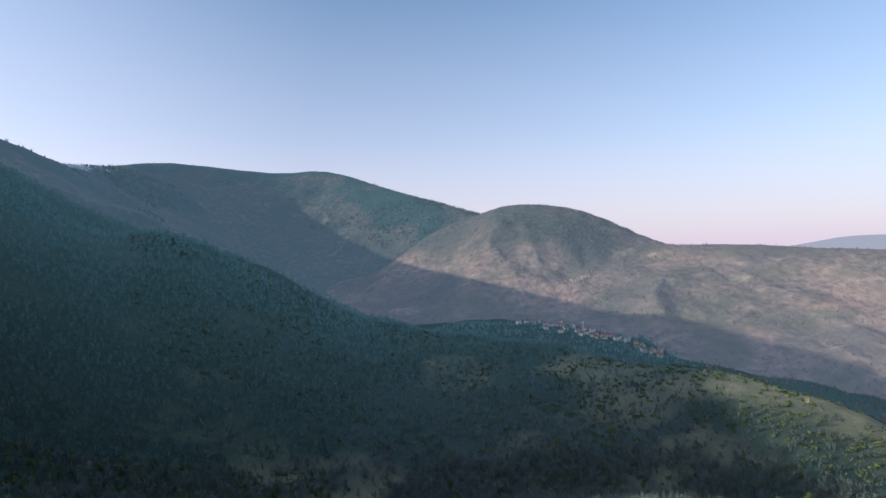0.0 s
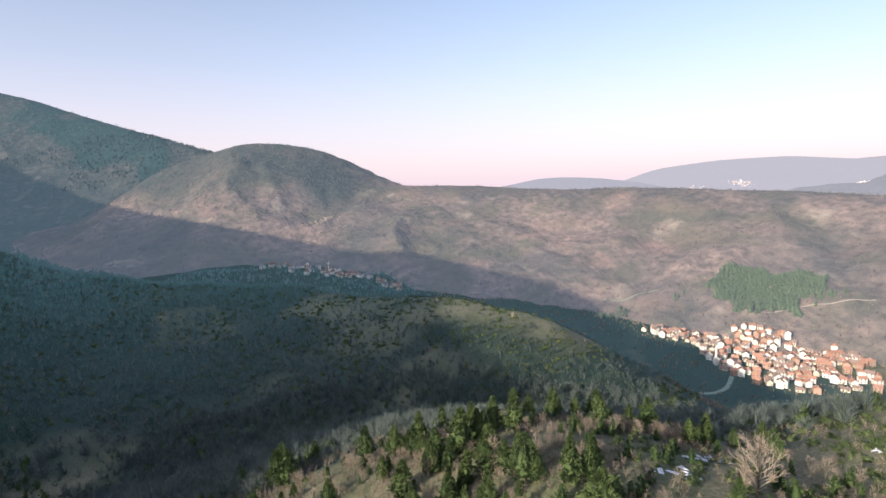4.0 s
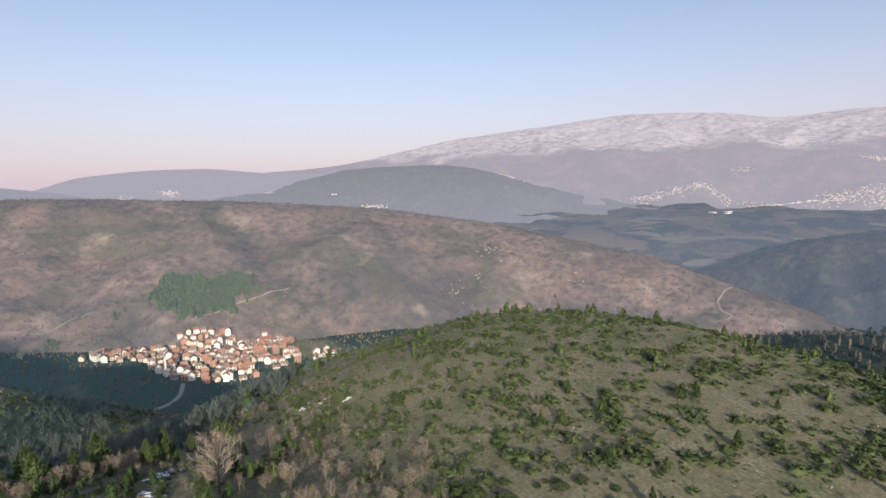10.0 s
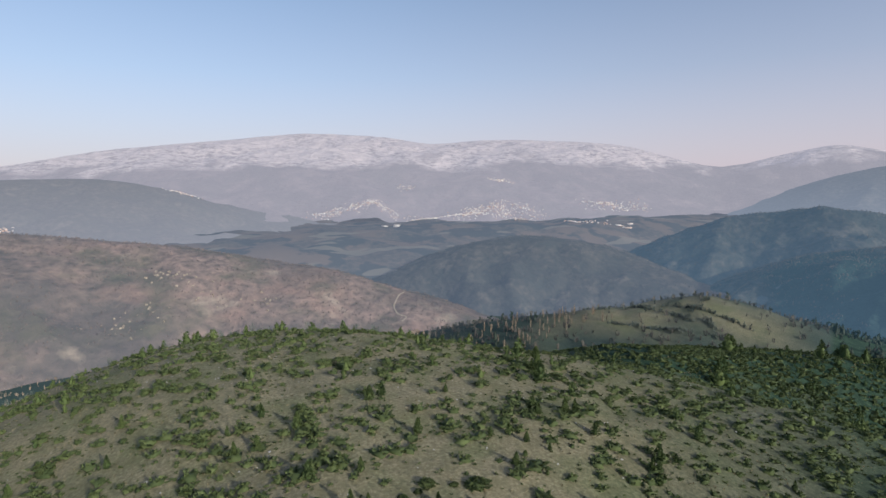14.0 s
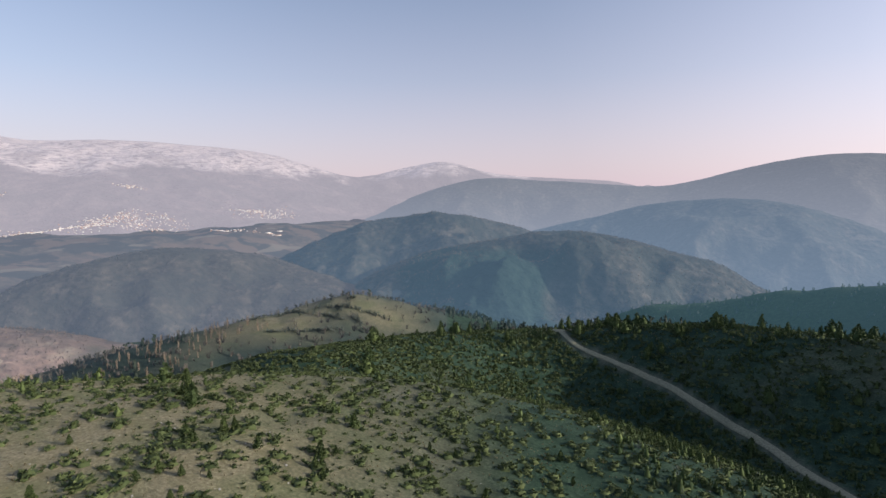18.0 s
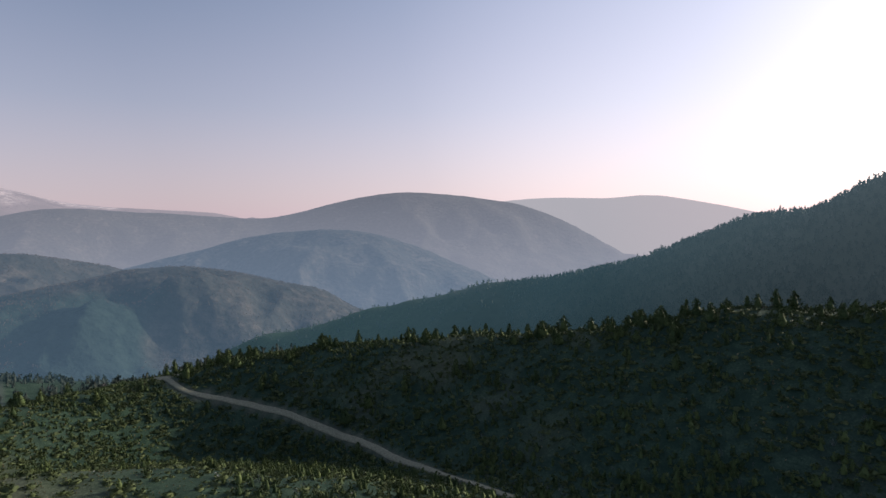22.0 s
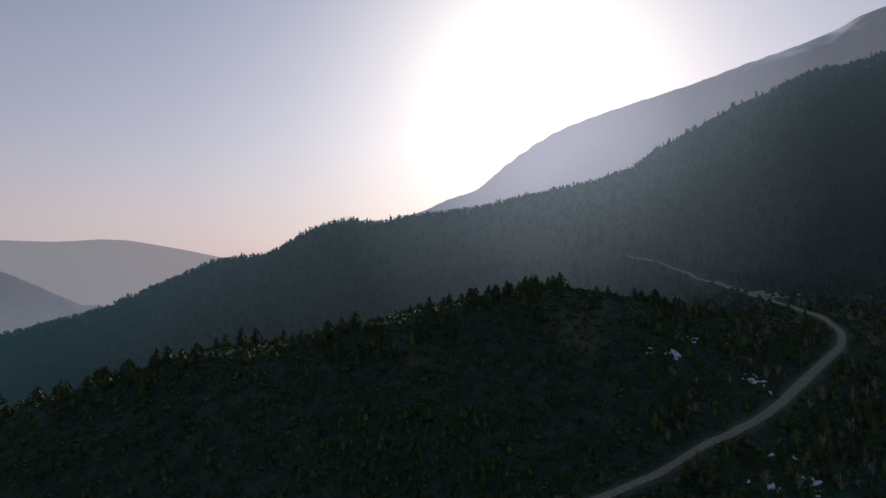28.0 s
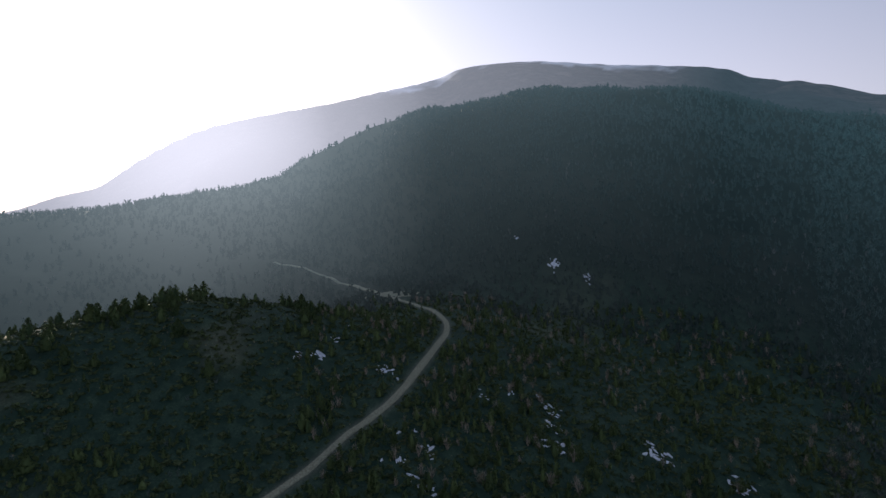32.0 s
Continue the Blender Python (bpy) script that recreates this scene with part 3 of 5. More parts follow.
def wood_patches(x, y, h):
    """Dark copses in the folds of the brown ridge."""
    copse = 0.28 * np.clip((rough(x, y, 110, 6, 149) - 0.10) * 3, 0, 1)
    peak = np.clip((h + 15 + 40 * rough(x, y, 120, 4, 151)) / 70, 0, 1) * np.clip((24 - (bearing(x, y) + 20) % 360 + 20) / 8, 0, 1)
    return np.maximum(copse, 0.78 * peak)


def no_pines(x, y, h):
    return np.zeros(np.shape(x))


# each range's haze is painted into its material through the glow colour
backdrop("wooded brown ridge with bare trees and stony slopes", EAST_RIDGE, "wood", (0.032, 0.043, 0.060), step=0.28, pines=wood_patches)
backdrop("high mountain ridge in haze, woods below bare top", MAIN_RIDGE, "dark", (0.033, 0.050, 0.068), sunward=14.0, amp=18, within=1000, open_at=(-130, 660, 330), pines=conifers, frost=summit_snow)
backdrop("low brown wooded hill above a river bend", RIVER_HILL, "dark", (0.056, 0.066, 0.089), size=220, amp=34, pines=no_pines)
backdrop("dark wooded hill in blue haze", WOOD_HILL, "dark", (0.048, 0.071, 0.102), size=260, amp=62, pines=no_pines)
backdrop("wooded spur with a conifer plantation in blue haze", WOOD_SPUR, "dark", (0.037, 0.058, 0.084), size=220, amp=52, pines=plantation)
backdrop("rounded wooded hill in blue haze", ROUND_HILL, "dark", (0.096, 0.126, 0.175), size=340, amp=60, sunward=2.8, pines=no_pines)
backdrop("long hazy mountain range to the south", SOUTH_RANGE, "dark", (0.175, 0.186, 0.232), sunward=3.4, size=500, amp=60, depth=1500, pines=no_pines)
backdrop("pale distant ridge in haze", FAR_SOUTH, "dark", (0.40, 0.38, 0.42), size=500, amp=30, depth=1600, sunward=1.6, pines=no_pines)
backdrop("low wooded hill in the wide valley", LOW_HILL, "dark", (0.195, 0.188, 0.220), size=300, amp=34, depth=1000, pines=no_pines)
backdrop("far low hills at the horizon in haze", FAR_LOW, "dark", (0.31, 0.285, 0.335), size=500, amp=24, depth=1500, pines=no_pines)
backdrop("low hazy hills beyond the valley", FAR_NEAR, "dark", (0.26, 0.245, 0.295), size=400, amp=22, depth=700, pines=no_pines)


def snow_cover(x, y, h):
    return np.clip((h - 175 + 60 * rough(x, y, 300, 5, 61)) / 140, 0, 1) * np.clip(0.80 + 0.5 * rough(x, y, 160, 5, 71, 0.65), 0.3, 1)


# the snow range's haze is painted into its material likewise
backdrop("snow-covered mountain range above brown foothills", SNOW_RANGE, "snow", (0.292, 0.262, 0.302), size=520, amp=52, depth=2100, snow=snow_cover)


# ---- woods and scrub ----
RND = np.random.RandomState(5)
PINE = leafy("pine_needles", (0.021, 0.044, 0.019), (0.122, 0.158, 0.055))
# far needles and twigs carry painted haze, an emission to match the ground's
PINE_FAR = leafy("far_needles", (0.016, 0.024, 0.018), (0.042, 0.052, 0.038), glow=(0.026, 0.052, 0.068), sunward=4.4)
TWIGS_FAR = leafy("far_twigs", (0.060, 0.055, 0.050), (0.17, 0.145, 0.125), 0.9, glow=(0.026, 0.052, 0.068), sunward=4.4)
SCRUB = leafy("juniper_needles", (0.030, 0.048, 0.020), (0.108, 0.133, 0.052))
# the shaded slopes' teal cast is put into this twig colour
TWIGS = leafy("bare_twigs", (0.064, 0.080, 0.074), (0.180, 0.205, 0.182), 0.9)
TWIGS_PALE = leafy("pale_twigs", (0.145, 0.118, 0.092), (0.42, 0.34, 0.262), 0.9)
BARK = plain("bark", (0.13, 0.10, 0.075), 0.9, 0.4, 3.0)
PALE_BARK = plain("pale_bark", (0.30, 0.25, 0.20), 0.9, 0.3, 3.0)


def mesh_of(name, verts, faces, material):
    me = bpy.data.meshes.new(name)
    me.from_pydata([tuple(v) for v in verts], [], [tuple(f) for f in faces])
    me.materials.append(material)
    return me


def tuft(verts, faces, at, out, size, count, rs, spread=0.8, wide=0.36):
    """A spray of pointed blades round a direction."""
    out = np.array(out, float) / (np.linalg.norm(out) + 1e-9)
    for k in range(count):
        w = out + rs.uniform(-spread, spread, 3)
        w /= np.linalg.norm(w) + 1e-9
        s = np.cross(w, rs.uniform(-1, 1, 3))
        s /= np.linalg.norm(s) + 1e-9
        n = len(verts)
        a = np.array(at) - w * size * 0.25
        verts += [a + s * size * wide, a - s * size * wide, a + w * size]
        faces.append((n, n + 1, n + 2))


def inner(verts, faces, rs, profile, sides):
    """The dense heart of a crown: an uneven spindle of twigs and old needles."""
    n = len(verts)
    for z, r in profile:
        for k in range(sides):
            a = 2 * math.pi * (k + 0.5 * rs.uniform()) / sides
            q = r * rs.uniform(0.7, 1.2)
            verts.append(np.array((q * math.cos(a), q * math.sin(a), z + rs.uniform(-0.03, 0.03))))
    for i in range(len(profile) - 1):
        for k in range(sides):
            a, b = n + i * sides + k, n + i * sides + (k + 1) % sides
            faces.append((a, b, b + sides))
            faces.append((a, b + sides, a + sides))


def pine_crown(rs, tufts, blades, slim=0.30, size=0.12, sides=6):
    """Needle sprays on whorls of boughs, for a tree one metre high."""
    v, f = [], []
    lean = rs.uniform(-0.04, 0.04, 2)
    if sides:
        inner(v, f, rs, [(0.08, slim * 0.40), (0.28, slim * 0.50), (0.62, slim * 0.26), (0.90, 0.01)] if sides > 4 else [(0.05, slim * 0.6), (0.92, 0.01)], sides)
    for k in range(tufts):
        t = (k + rs.uniform(0, 1)) / tufts
        z = 0.06 + 0.92 * t ** 0.85
        r = slim * (1 - z) ** 0.75 * (1.05 - 0.5 * max(0, 0.22 - z) / 0.22) * rs.uniform(0.55, 1.12)
        a = rs.uniform(0, 2 * math.pi)
        tuft(v, f, (r * math.cos(a) + lean[0] * z, r * math.sin(a) + lean[1] * z, z), (math.cos(a), math.sin(a), 0.55 + z), size * (1.25 - 0.55 * z), blades, rs)
    return v, f


def tube(v, f, a, b, ra, rb, sides=4):
    a, b = np.array(a, float), np.array(b, float)
    w = (b - a) / (np.linalg.norm(b - a) + 1e-9)
    s = np.cross(w, (0.31, 0.83, 0.47))
    s /= np.linalg.norm(s) + 1e-9
    u = np.cross(w, s)
    n = len(v)
    for p, r in ((a, ra), (b, rb)):
        for k in range(sides):
            q = 2 * math.pi * k / sides
            v.append(p + r * (math.cos(q) * s + math.sin(q) * u))
    for k in range(sides):
        m = (k + 1) % sides
        f.append((n + k, n + m, n + sides + m, n + sides + k))


def bare_crown(rs, limbs=26, wide=0.34, low=0.14, twigs=5):
    """A leader with limbs along its whole height, each forked and ending in fine twigs, for a tree one metre high."""
    v, f = [], []

    def twig(at, way, length, thick):
        w = way + rs.uniform(-0.55, 0.55, 3)
        w /= np.linalg.norm(w)
        s = np.cross(w, rs.uniform(-1, 1, 3))
        s = s / (np.linalg.norm(s) + 1e-9) * thick
        n = len(v)
        v.extend([at + s, at - s, at + w * length])
        f.append((n, n + 1, n + 2))

    for k in range(limbs):
        t = low + (0.90 - low) * (k + rs.uniform(0, 1)) / limbs
        a = k * 2.4 + rs.uniform(-0.4, 0.4)
        full = wide * (math.sin(math.pi * min(1, (t - low) / (0.98 - low) * 0.80 + 0.20)) ** 0.7 * 0.9 + 0.1) * rs.uniform(0.7, 1.1)
        way = np.array((math.cos(a), math.sin(a), rs.uniform(0.7, 1.3)))
        way /= np.linalg.norm(way)
        at = np.array((0.0, 0.0, t * 0.78))
        end = at + way * full
        tube(v, f, at, end, 0.0075 * (1.25 - t), 0.002, 3)
        for j in range(6):
            u = rs.uniform(0.25, 1.0)
            p = at + way * full * u
            w = way + rs.uniform(-0.7, 0.7, 3) + np.array((0, 0, 0.25))
            w /= np.linalg.norm(w)
            q = p + w * full * rs.uniform(0.25, 0.5)
            twig(p, w * 4, np.linalg.norm(q - p), 0.004)
            for _ in range(twigs):
                twig(p + (q - p) * rs.uniform(0.2, 1), w, rs.uniform(0.05, 0.12), 0.0028)
    return v, f


def scrub_clump(rs, tufts, blades, size=0.26, sides=6):
    v, f = [], []
    inner(v, f, rs, [(0.0, 0.40), (0.18, 0.42), (0.36, 0.18), (0.42, 0.02)] if sides > 4 else [(0.0, 0.42), (0.26, 0.34), (0.40, 0.02)], sides)
    for k in range(tufts):
        a, r = rs.uniform(0, 2 * math.pi), rs.uniform(0, 1) ** 0.6
        z = 0.46 * (1 - r * r) * rs.uniform(0.5, 1.1)
        tuft(v, f, (0.52 * r * math.cos(a), 0.48 * r * math.sin(a), z + 0.05), (math.cos(a) * r, math.sin(a) * r, 0.9), size, blades, rs)
    return v, f


def twig_bush(rs, count, wide=0.34, fine=0.012):
    """A bare tree or thicket: limbs that fan out from the ground into fine twigs."""
    v, f = [], []
    for k in range(count):
        a, r = rs.uniform(0, 2 * math.pi), wide * rs.uniform(0.05, 1) ** 0.7
        low = k % 4 == 0
        z0 = 0.0 if low else rs.uniform(0.18, 0.62)
        top = min(1.0, z0 + rs.uniform(0.25, 0.45)) if not low else rs.uniform(0.5, 0.9)
        top -= 0.30 * (r / wide) ** 2
        p = np.array((r * 0.35 * math.cos(a), r * 0.35 * math.sin(a), z0)) if not low else np.array((0.03 * math.cos(a), 0.03 * math.sin(a), 0.0))
        q = np.array((r * math.cos(a), r * math.sin(a), top))
        b = rs.uniform(0, 2 * math.pi)
        s = np.array((math.cos(b), math.sin(b), 0)) * fine * (1.4 if low else 1.0)
        n = len(v)
        v += [p - s, p + s, q]
        f.append((n, n + 1, n + 2))
    return v, f


def stuff(name, label, category, kinds, x, y, z, size, material, turn=None, squash=None):
    """One mesh of many small plants of a few kinds, standing at the given places."""
    x, y, z, size = (np.asarray(q, float) for q in (x, y, z, size))
    if len(x) == 0:
        return None
    pick = RND.randint(0, len(kinds), len(x))
    turn = RND.uniform(0, 2 * np.pi, len(x)) if turn is None else turn
    wide = size * (RND.uniform(0.8, 1.25, len(x)) if squash is None else squash)
    coords, tris, base = [], [], 0
    for k, (v, f) in enumerate(kinds):
        m = pick == k
        if not m.any():
            continue
        v, f = np.array(v, float), np.array(f)
        c, s = np.cos(turn[m])[:, None], np.sin(turn[m])[:, None]
        px = x[m][:, None] + wide[m][:, None] * (c * v[:, 0] - s * v[:, 1])
        py = y[m][:, None] + wide[m][:, None] * (s * v[:, 0] + c * v[:, 1])
        pz = z[m][:, None] + size[m][:, None] * v[:, 2]
        coords.append(np.stack([px, py, pz], -1).reshape(-1, 3))
        tris.append((f[None] + (np.arange(m.sum()) * len(v))[:, None, None]).reshape(-1, 3) + base)
        base += m.sum() * len(v)
    co, tr = np.concatenate(coords), np.concatenate(tris)
    me = bpy.data.meshes.new(name)
    me.vertices.add(len(co))
    me.vertices.foreach_set("co", co.astype(np.float32).ravel())
    me.loops.add(tr.size)
    me.loops.foreach_set("vertex_index", tr.astype(np.int32).ravel())
    me.polygons.add(len(tr))
    me.polygons.foreach_set("loop_start", np.arange(0, tr.size, 3, dtype=np.int32))
    me.update(calc_edges=True)
    me.materials.append(material)
    return tagged(new(name, me), label, category, kind="stuff")


def fan(count, near, far, b0=0.0, b1=360.0, power=1.0):
    """Random places between two distances and two bearings, thicker near the middle where power is high."""
    d = near * (far / near) ** (RND.uniform(0, 1, count) ** (1 / power))
    b = np.radians(RND.uniform(b0, b1, count))
    return d * np.sin(b), d * np.cos(b)


def acre(count, near, far, b0, b1):
    """Random places spread evenly over the ground between two distances and bearings."""
    d = np.sqrt(RND.uniform(near ** 2, far ** 2, count))
    b = np.radians(RND.uniform(b0, b1, count))
    return d * np.sin(b), d * np.cos(b)


def clear(x, y, gap=3.2):
    return along(ROAD_LINE[::3], x, y) > gap


def thing_tree(name, trunk_me, crown_me, label, category, group):
    root = new(name)
    for part_name, me in (("trunk", trunk_me), ("crown", crown_me)):
        ob = new(part_name, me)
        ob.parent = root
    return tagged(root, label, category, group)


def stem(height, radius, material, sides=6):
    v, f = [], []
    tube(v, f, (0, 0, -0.06), (0.006, 0.004, height * 0.5), radius, radius * 0.7, sides)
    tube(v, f, (0.006, 0.004, height * 0.5), (0.0, 0.0, height), radius * 0.7, radius * 0.12, sides)
    return mesh_of("trunk", v, f, material)


def plant(models, places, sizes, wide=None):
    """Stand copies of the model trees at the places; the first of each model is the model itself."""
    fresh = [True] * len(models)
    for i, ((x, y), s) in enumerate(zip(places, sizes)):
        k = i % len(models)
        z = float(ground_height(np.array([x]), np.array([y]))[0])
        w = s * (wide[i] if wide is not None else RND.uniform(0.85, 1.2))
        m = pose(x, y, z - 0.05, 0, 0, RND.uniform(0, 360))
        if fresh[k]:
            models[k].matrix_basis = m
            models[k].scale = (w, w, s)
            fresh[k] = False
        else:
            ob = copy_thing(models[k], m)
            ob.scale = (w, w, s)


# near pines, one by one
rs = np.random.RandomState(11)
pine_models = [thing_tree("pine_tree", stem(0.9, 0.022, BARK), mesh_of("crown", *pine_crown(rs, 230, 5, slim, 0.085, 7), PINE),
                          label, "tree", "pines on the spur")
               for slim, label in ((0.30, "young dark green pine with dense drooping boughs"), (0.38, "broad bushy pine with dark green needles"), (0.25, "slim young pine with upright boughs"), (0.33, "uneven green pine standing in dry grass"))]
BIG_TREE = (80.2, 51.3)
KNOWN_PINES = [(118, -79, 6.6), (109, -74, 5.2), (88, -68.4, 3.2), (71.6, -74.9, 3.4), (94, -62, 2.6), (80, -67, 2.8)]
px, py = fan(5200, 62, 290, 0, 360, 1.0)
tx_, ty_ = acre(900, 60, 150, 4, 58)
px, py = np.concatenate([tx_, px]), np.concatenate([ty_, py])
pb, pd = bearing(px, py), np.hypot(px, py)
slope_north = (pb > 2) & (pb < 58) & (pd < 150)
on_top = (np.maximum(PLATEAU_TOP(px, py), 0) < 5)
chance = np.where(on_top, 0.14, woodland(px, py) * pine_share(px, py) * 0.42 + 0.04)
chance = np.where((pb > 118) & (pb < 172) & (pd > 170), 0.035, chance)
chance = np.where(slope_north, np.clip((0.16 + 0.45 * rough(px, py, 26, 3, 19)) * np.where(pb < 42, 1.0, 0.40), 0.01, 0.6), chance)
keep = (RND.uniform(0, 1, len(px)) < chance) & clear(px, py, 4.0)
px, py = px[keep], py[keep]
order = np.argsort(np.hypot(px, py) - 60 * on_top[keep] - 110 * slope_north[keep])
near_n = 296
sel = order[:near_n]
spots = KNOWN_PINES + [(x, y, s) for x, y, s in zip(px[sel], py[sel], RND.uniform(0.8, 2.0, near_n) ** 1.6 * 1.9 * np.where(slope_north[keep][sel], 1.8, np.where(on_top[keep][sel], 0.62, 0.9)))]
plant(pine_models, [(x, y) for x, y, s in spots], [s for x, y, s in spots])
rest = order[near_n:]
pine_kinds = [pine_crown(rs, 22, 3, s, 0.22, 5) for s in (0.36, 0.43, 0.50)]
stuff("pine_wood", "scattered young pines beyond the spur", "trees", pine_kinds, px[rest], py[rest], ground_height(px[rest], py[rest]), RND.uniform(1.3, 3.8, len(rest)), PINE)

# juniper scrub, the nearest one by one
scrub_models = []
for label in ("low spreading juniper shrub, olive green", "rounded juniper shrub in dry grass", "patchy green juniper mat with bare twigs"):
    me = mesh_of("juniper_shrub", *scrub_clump(rs, 110, 5, 0.16), SCRUB)
    scrub_models.append(tagged(new("juniper_shrub", me), label, "shrub", "junipers on the spur"))
sx, sy = acre(6000, 50, 230, 40, 185)
ex, ey = acre(3600, 60, 330, 185, 400)
sx, sy = np.concatenate([sx, ex]), np.concatenate([sy, ey])
open_top = np.maximum(PLATEAU_TOP(sx, sy), 0) < 14
thick = np.where(open_top, 0.80, 0.42) + 0.55 * rough(sx, sy, 18, 3, 91)
keep = (RND.uniform(0, 1, len(sx)) < thick) & clear(sx, sy, 3.0)
sx, sy, open_top = sx[keep], sy[keep], open_top[keep]
order = np.argsort(np.hypot(sx, sy) + 500 * ~open_top)
sel, rest = order[:295], order[295:]
plant(scrub_models, list(zip(sx[sel], sy[sel])), RND.uniform(0.7, 1.45, len(sel)) ** 1.7 * 1.15, RND.uniform(1.2, 2.1, len(sel)))
scrub_kinds = [scrub_clump(rs, 11, 3, 0.32, 4) for _ in range(5)]
stuff("juniper_scrub", "low olive-green juniper scrub over the slopes", "shrubs", scrub_kinds, sx[rest], sy[rest], ground_height(sx[rest], sy[rest]), RND.uniform(0.7, 1.45, len(rest)) ** 1.7 * 1.15, SCRUB, squash=RND.uniform(1.0, 1.9, len(rest)) * 1.25)

# dwarf shrubs and grass tussocks on the open top
DRY = leafy("dry_grass", (0.13, 0.11, 0.065), (0.38, 0.33, 0.21), 0.9)
dx, dy = acre(9500, 45, 215, 40, 185)
ok = (np.maximum(PLATEAU_TOP(dx, dy), 0) < 16) & (RND.uniform(0, 1, len(dx)) < 0.6 + 0.5 * rough(dx, dy, 12, 3, 95))
dwarf = []
for _ in range(4):
    v, f = [], []
    for k in range(7):
        a = rs.uniform(0, 2 * math.pi)
        tuft(v, f, (0.4 * math.cos(a) * rs.uniform(0.1, 1), 0.4 * math.sin(a) * rs.uniform(0.1, 1), 0.18), (math.cos(a), math.sin(a), 1.2), 0.42, 2, rs)
    dwarf.append((v, f))
stuff("dwarf_shrubs", "tiny dark green shrubs dotted over the turf", "shrubs", dwarf, dx[ok], dy[ok], ground_height(dx[ok], dy[ok]), RND.uniform(0.35, 0.95, ok.sum()), SCRUB)
dx, dy = acre(13000, 45, 215, 30, 195)
ok = (np.maximum(PLATEAU_TOP(dx, dy), 0) < 26) & (RND.uniform(0, 1, len(dx)) < 0.6 + 0.6 * rough(dx, dy, 9, 3, 97))
tussock = []
for _ in range(4):
    v, f = [], []
    tuft(v, f, (0, 0, 0.1), (0, 0, 1), 0.7, 6, rs, 0.7, 0.20)
    tussock.append((v, f))
stuff("grass_tussocks", "dry yellow grass tussocks over the hilltop", "grass", tussock, dx[ok], dy[ok], ground_height(dx[ok], dy[ok]), RND.uniform(0.3, 0.8, ok.sum()), DRY)

# scrub over the open shoulder across the gully
lx, ly = acre(13000, 230, 640, -30, 52)
ok = (along(LOBE.crest[:, :2], lx, ly) < 240) & (RND.uniform(0, 1, len(lx)) < 0.42 + 0.8 * rough(lx, ly, 34, 4, 93))
lx, ly = lx[ok], ly[ok]
stuff("juniper_scrub", "dark juniper scrub on the hillside across the gully", "shrubs", [scrub_clump(rs, 6, 2, 0.42, 4) for _ in range(4)], lx, ly, ground_height(lx, ly), RND.uniform(1.0, 1.75, len(lx)) ** 2.1, SCRUB, squash=RND.uniform(0.9, 1.8, len(lx)))

# bare trees near the spur, one by one
bare_models = []
for label, bark in (("bare broadleaf tree with fine brown twigs", BARK), ("tall bare tree with pale limbs and a rounded crown", PALE_BARK), ("bare young tree, greyish brown twigs", BARK)):
    v, f = bare_crown(rs)
    bare_models.append(thing_tree("bare_tree", stem(0.80, 0.018, bark), mesh_of("crown", v, f, TWIGS_PALE), label, "tree", "bare trees below the spur"))
bx, by = acre(1900, 62, 175, -25, 84)
keep = (RND.uniform(0, 1, len(bx)) < (0.20 + 0.5 * rough(bx, by, 24, 3, 23)) * np.where(np.abs(bearing(bx, by) - 50) < 14, 1.6, 1.0)) & (np.maximum(PLATEAU_TOP(bx, by), 0) > 3)
bx, by = bx[keep], by[keep]
order = np.argsort(np.hypot(bx, by))
sel, rest = order[:230], order[230:]
plant(bare_models, [(BIG_TREE)] + list(zip(bx[sel], by[sel])), np.concatenate([[13.2], RND.uniform(2.4, 5.2, len(sel))]), np.concatenate([[1.05], RND.uniform(0.8, 1.25, len(sel))]))

# brush between them
ix, iy = acre(7000, 62, 165, -8, 84)
lx, ly = acre(4500, 66, 160, -10, 46)
ix, iy = np.concatenate([ix, lx]), np.concatenate([iy, ly])
ok = (np.maximum(PLATEAU_TOP(ix, iy), 0) > 2) & (RND.uniform(0, 1, len(ix)) < 0.55 + 0.6 * rough(ix, iy, 16, 3, 25))
stuff("brushwood", "low brown leafless brush and saplings on the slope", "brush", [twig_bush(rs, 56, 0.40, 0.0075) for _ in range(5)], ix[ok], iy[ok], ground_height(ix[ok], iy[ok]) - 0.1, RND.uniform(1.0, 3.2, ok.sum()), TWIGS_PALE)
ix, iy = acre(900, 64, 150, 0, 70)
ok = (np.maximum(PLATEAU_TOP(ix, iy), 0) > 4) & (RND.uniform(0, 1, len(ix)) < 0.3 + 0.6 * rough(ix, iy, 20, 3, 29))
stuff("pine_wood", "young pines mixed into the brush", "trees", [pine_crown(rs, 34, 4, s, 0.18, 6) for s in (0.28, 0.34, 0.40)], ix[ok], iy[ok], ground_height(ix[ok], iy[ok]) - 0.1, RND.uniform(1.4, 4.2, ok.sum()), PINE)

# woods in the gullies and on the flanks
twig_kinds = [twig_bush(rs, 46, 0.42, 0.015) for _ in range(4)]
far_pines = [pine_crown(rs, 12, 2, s, 0.30) for s in (0.24, 0.30)]


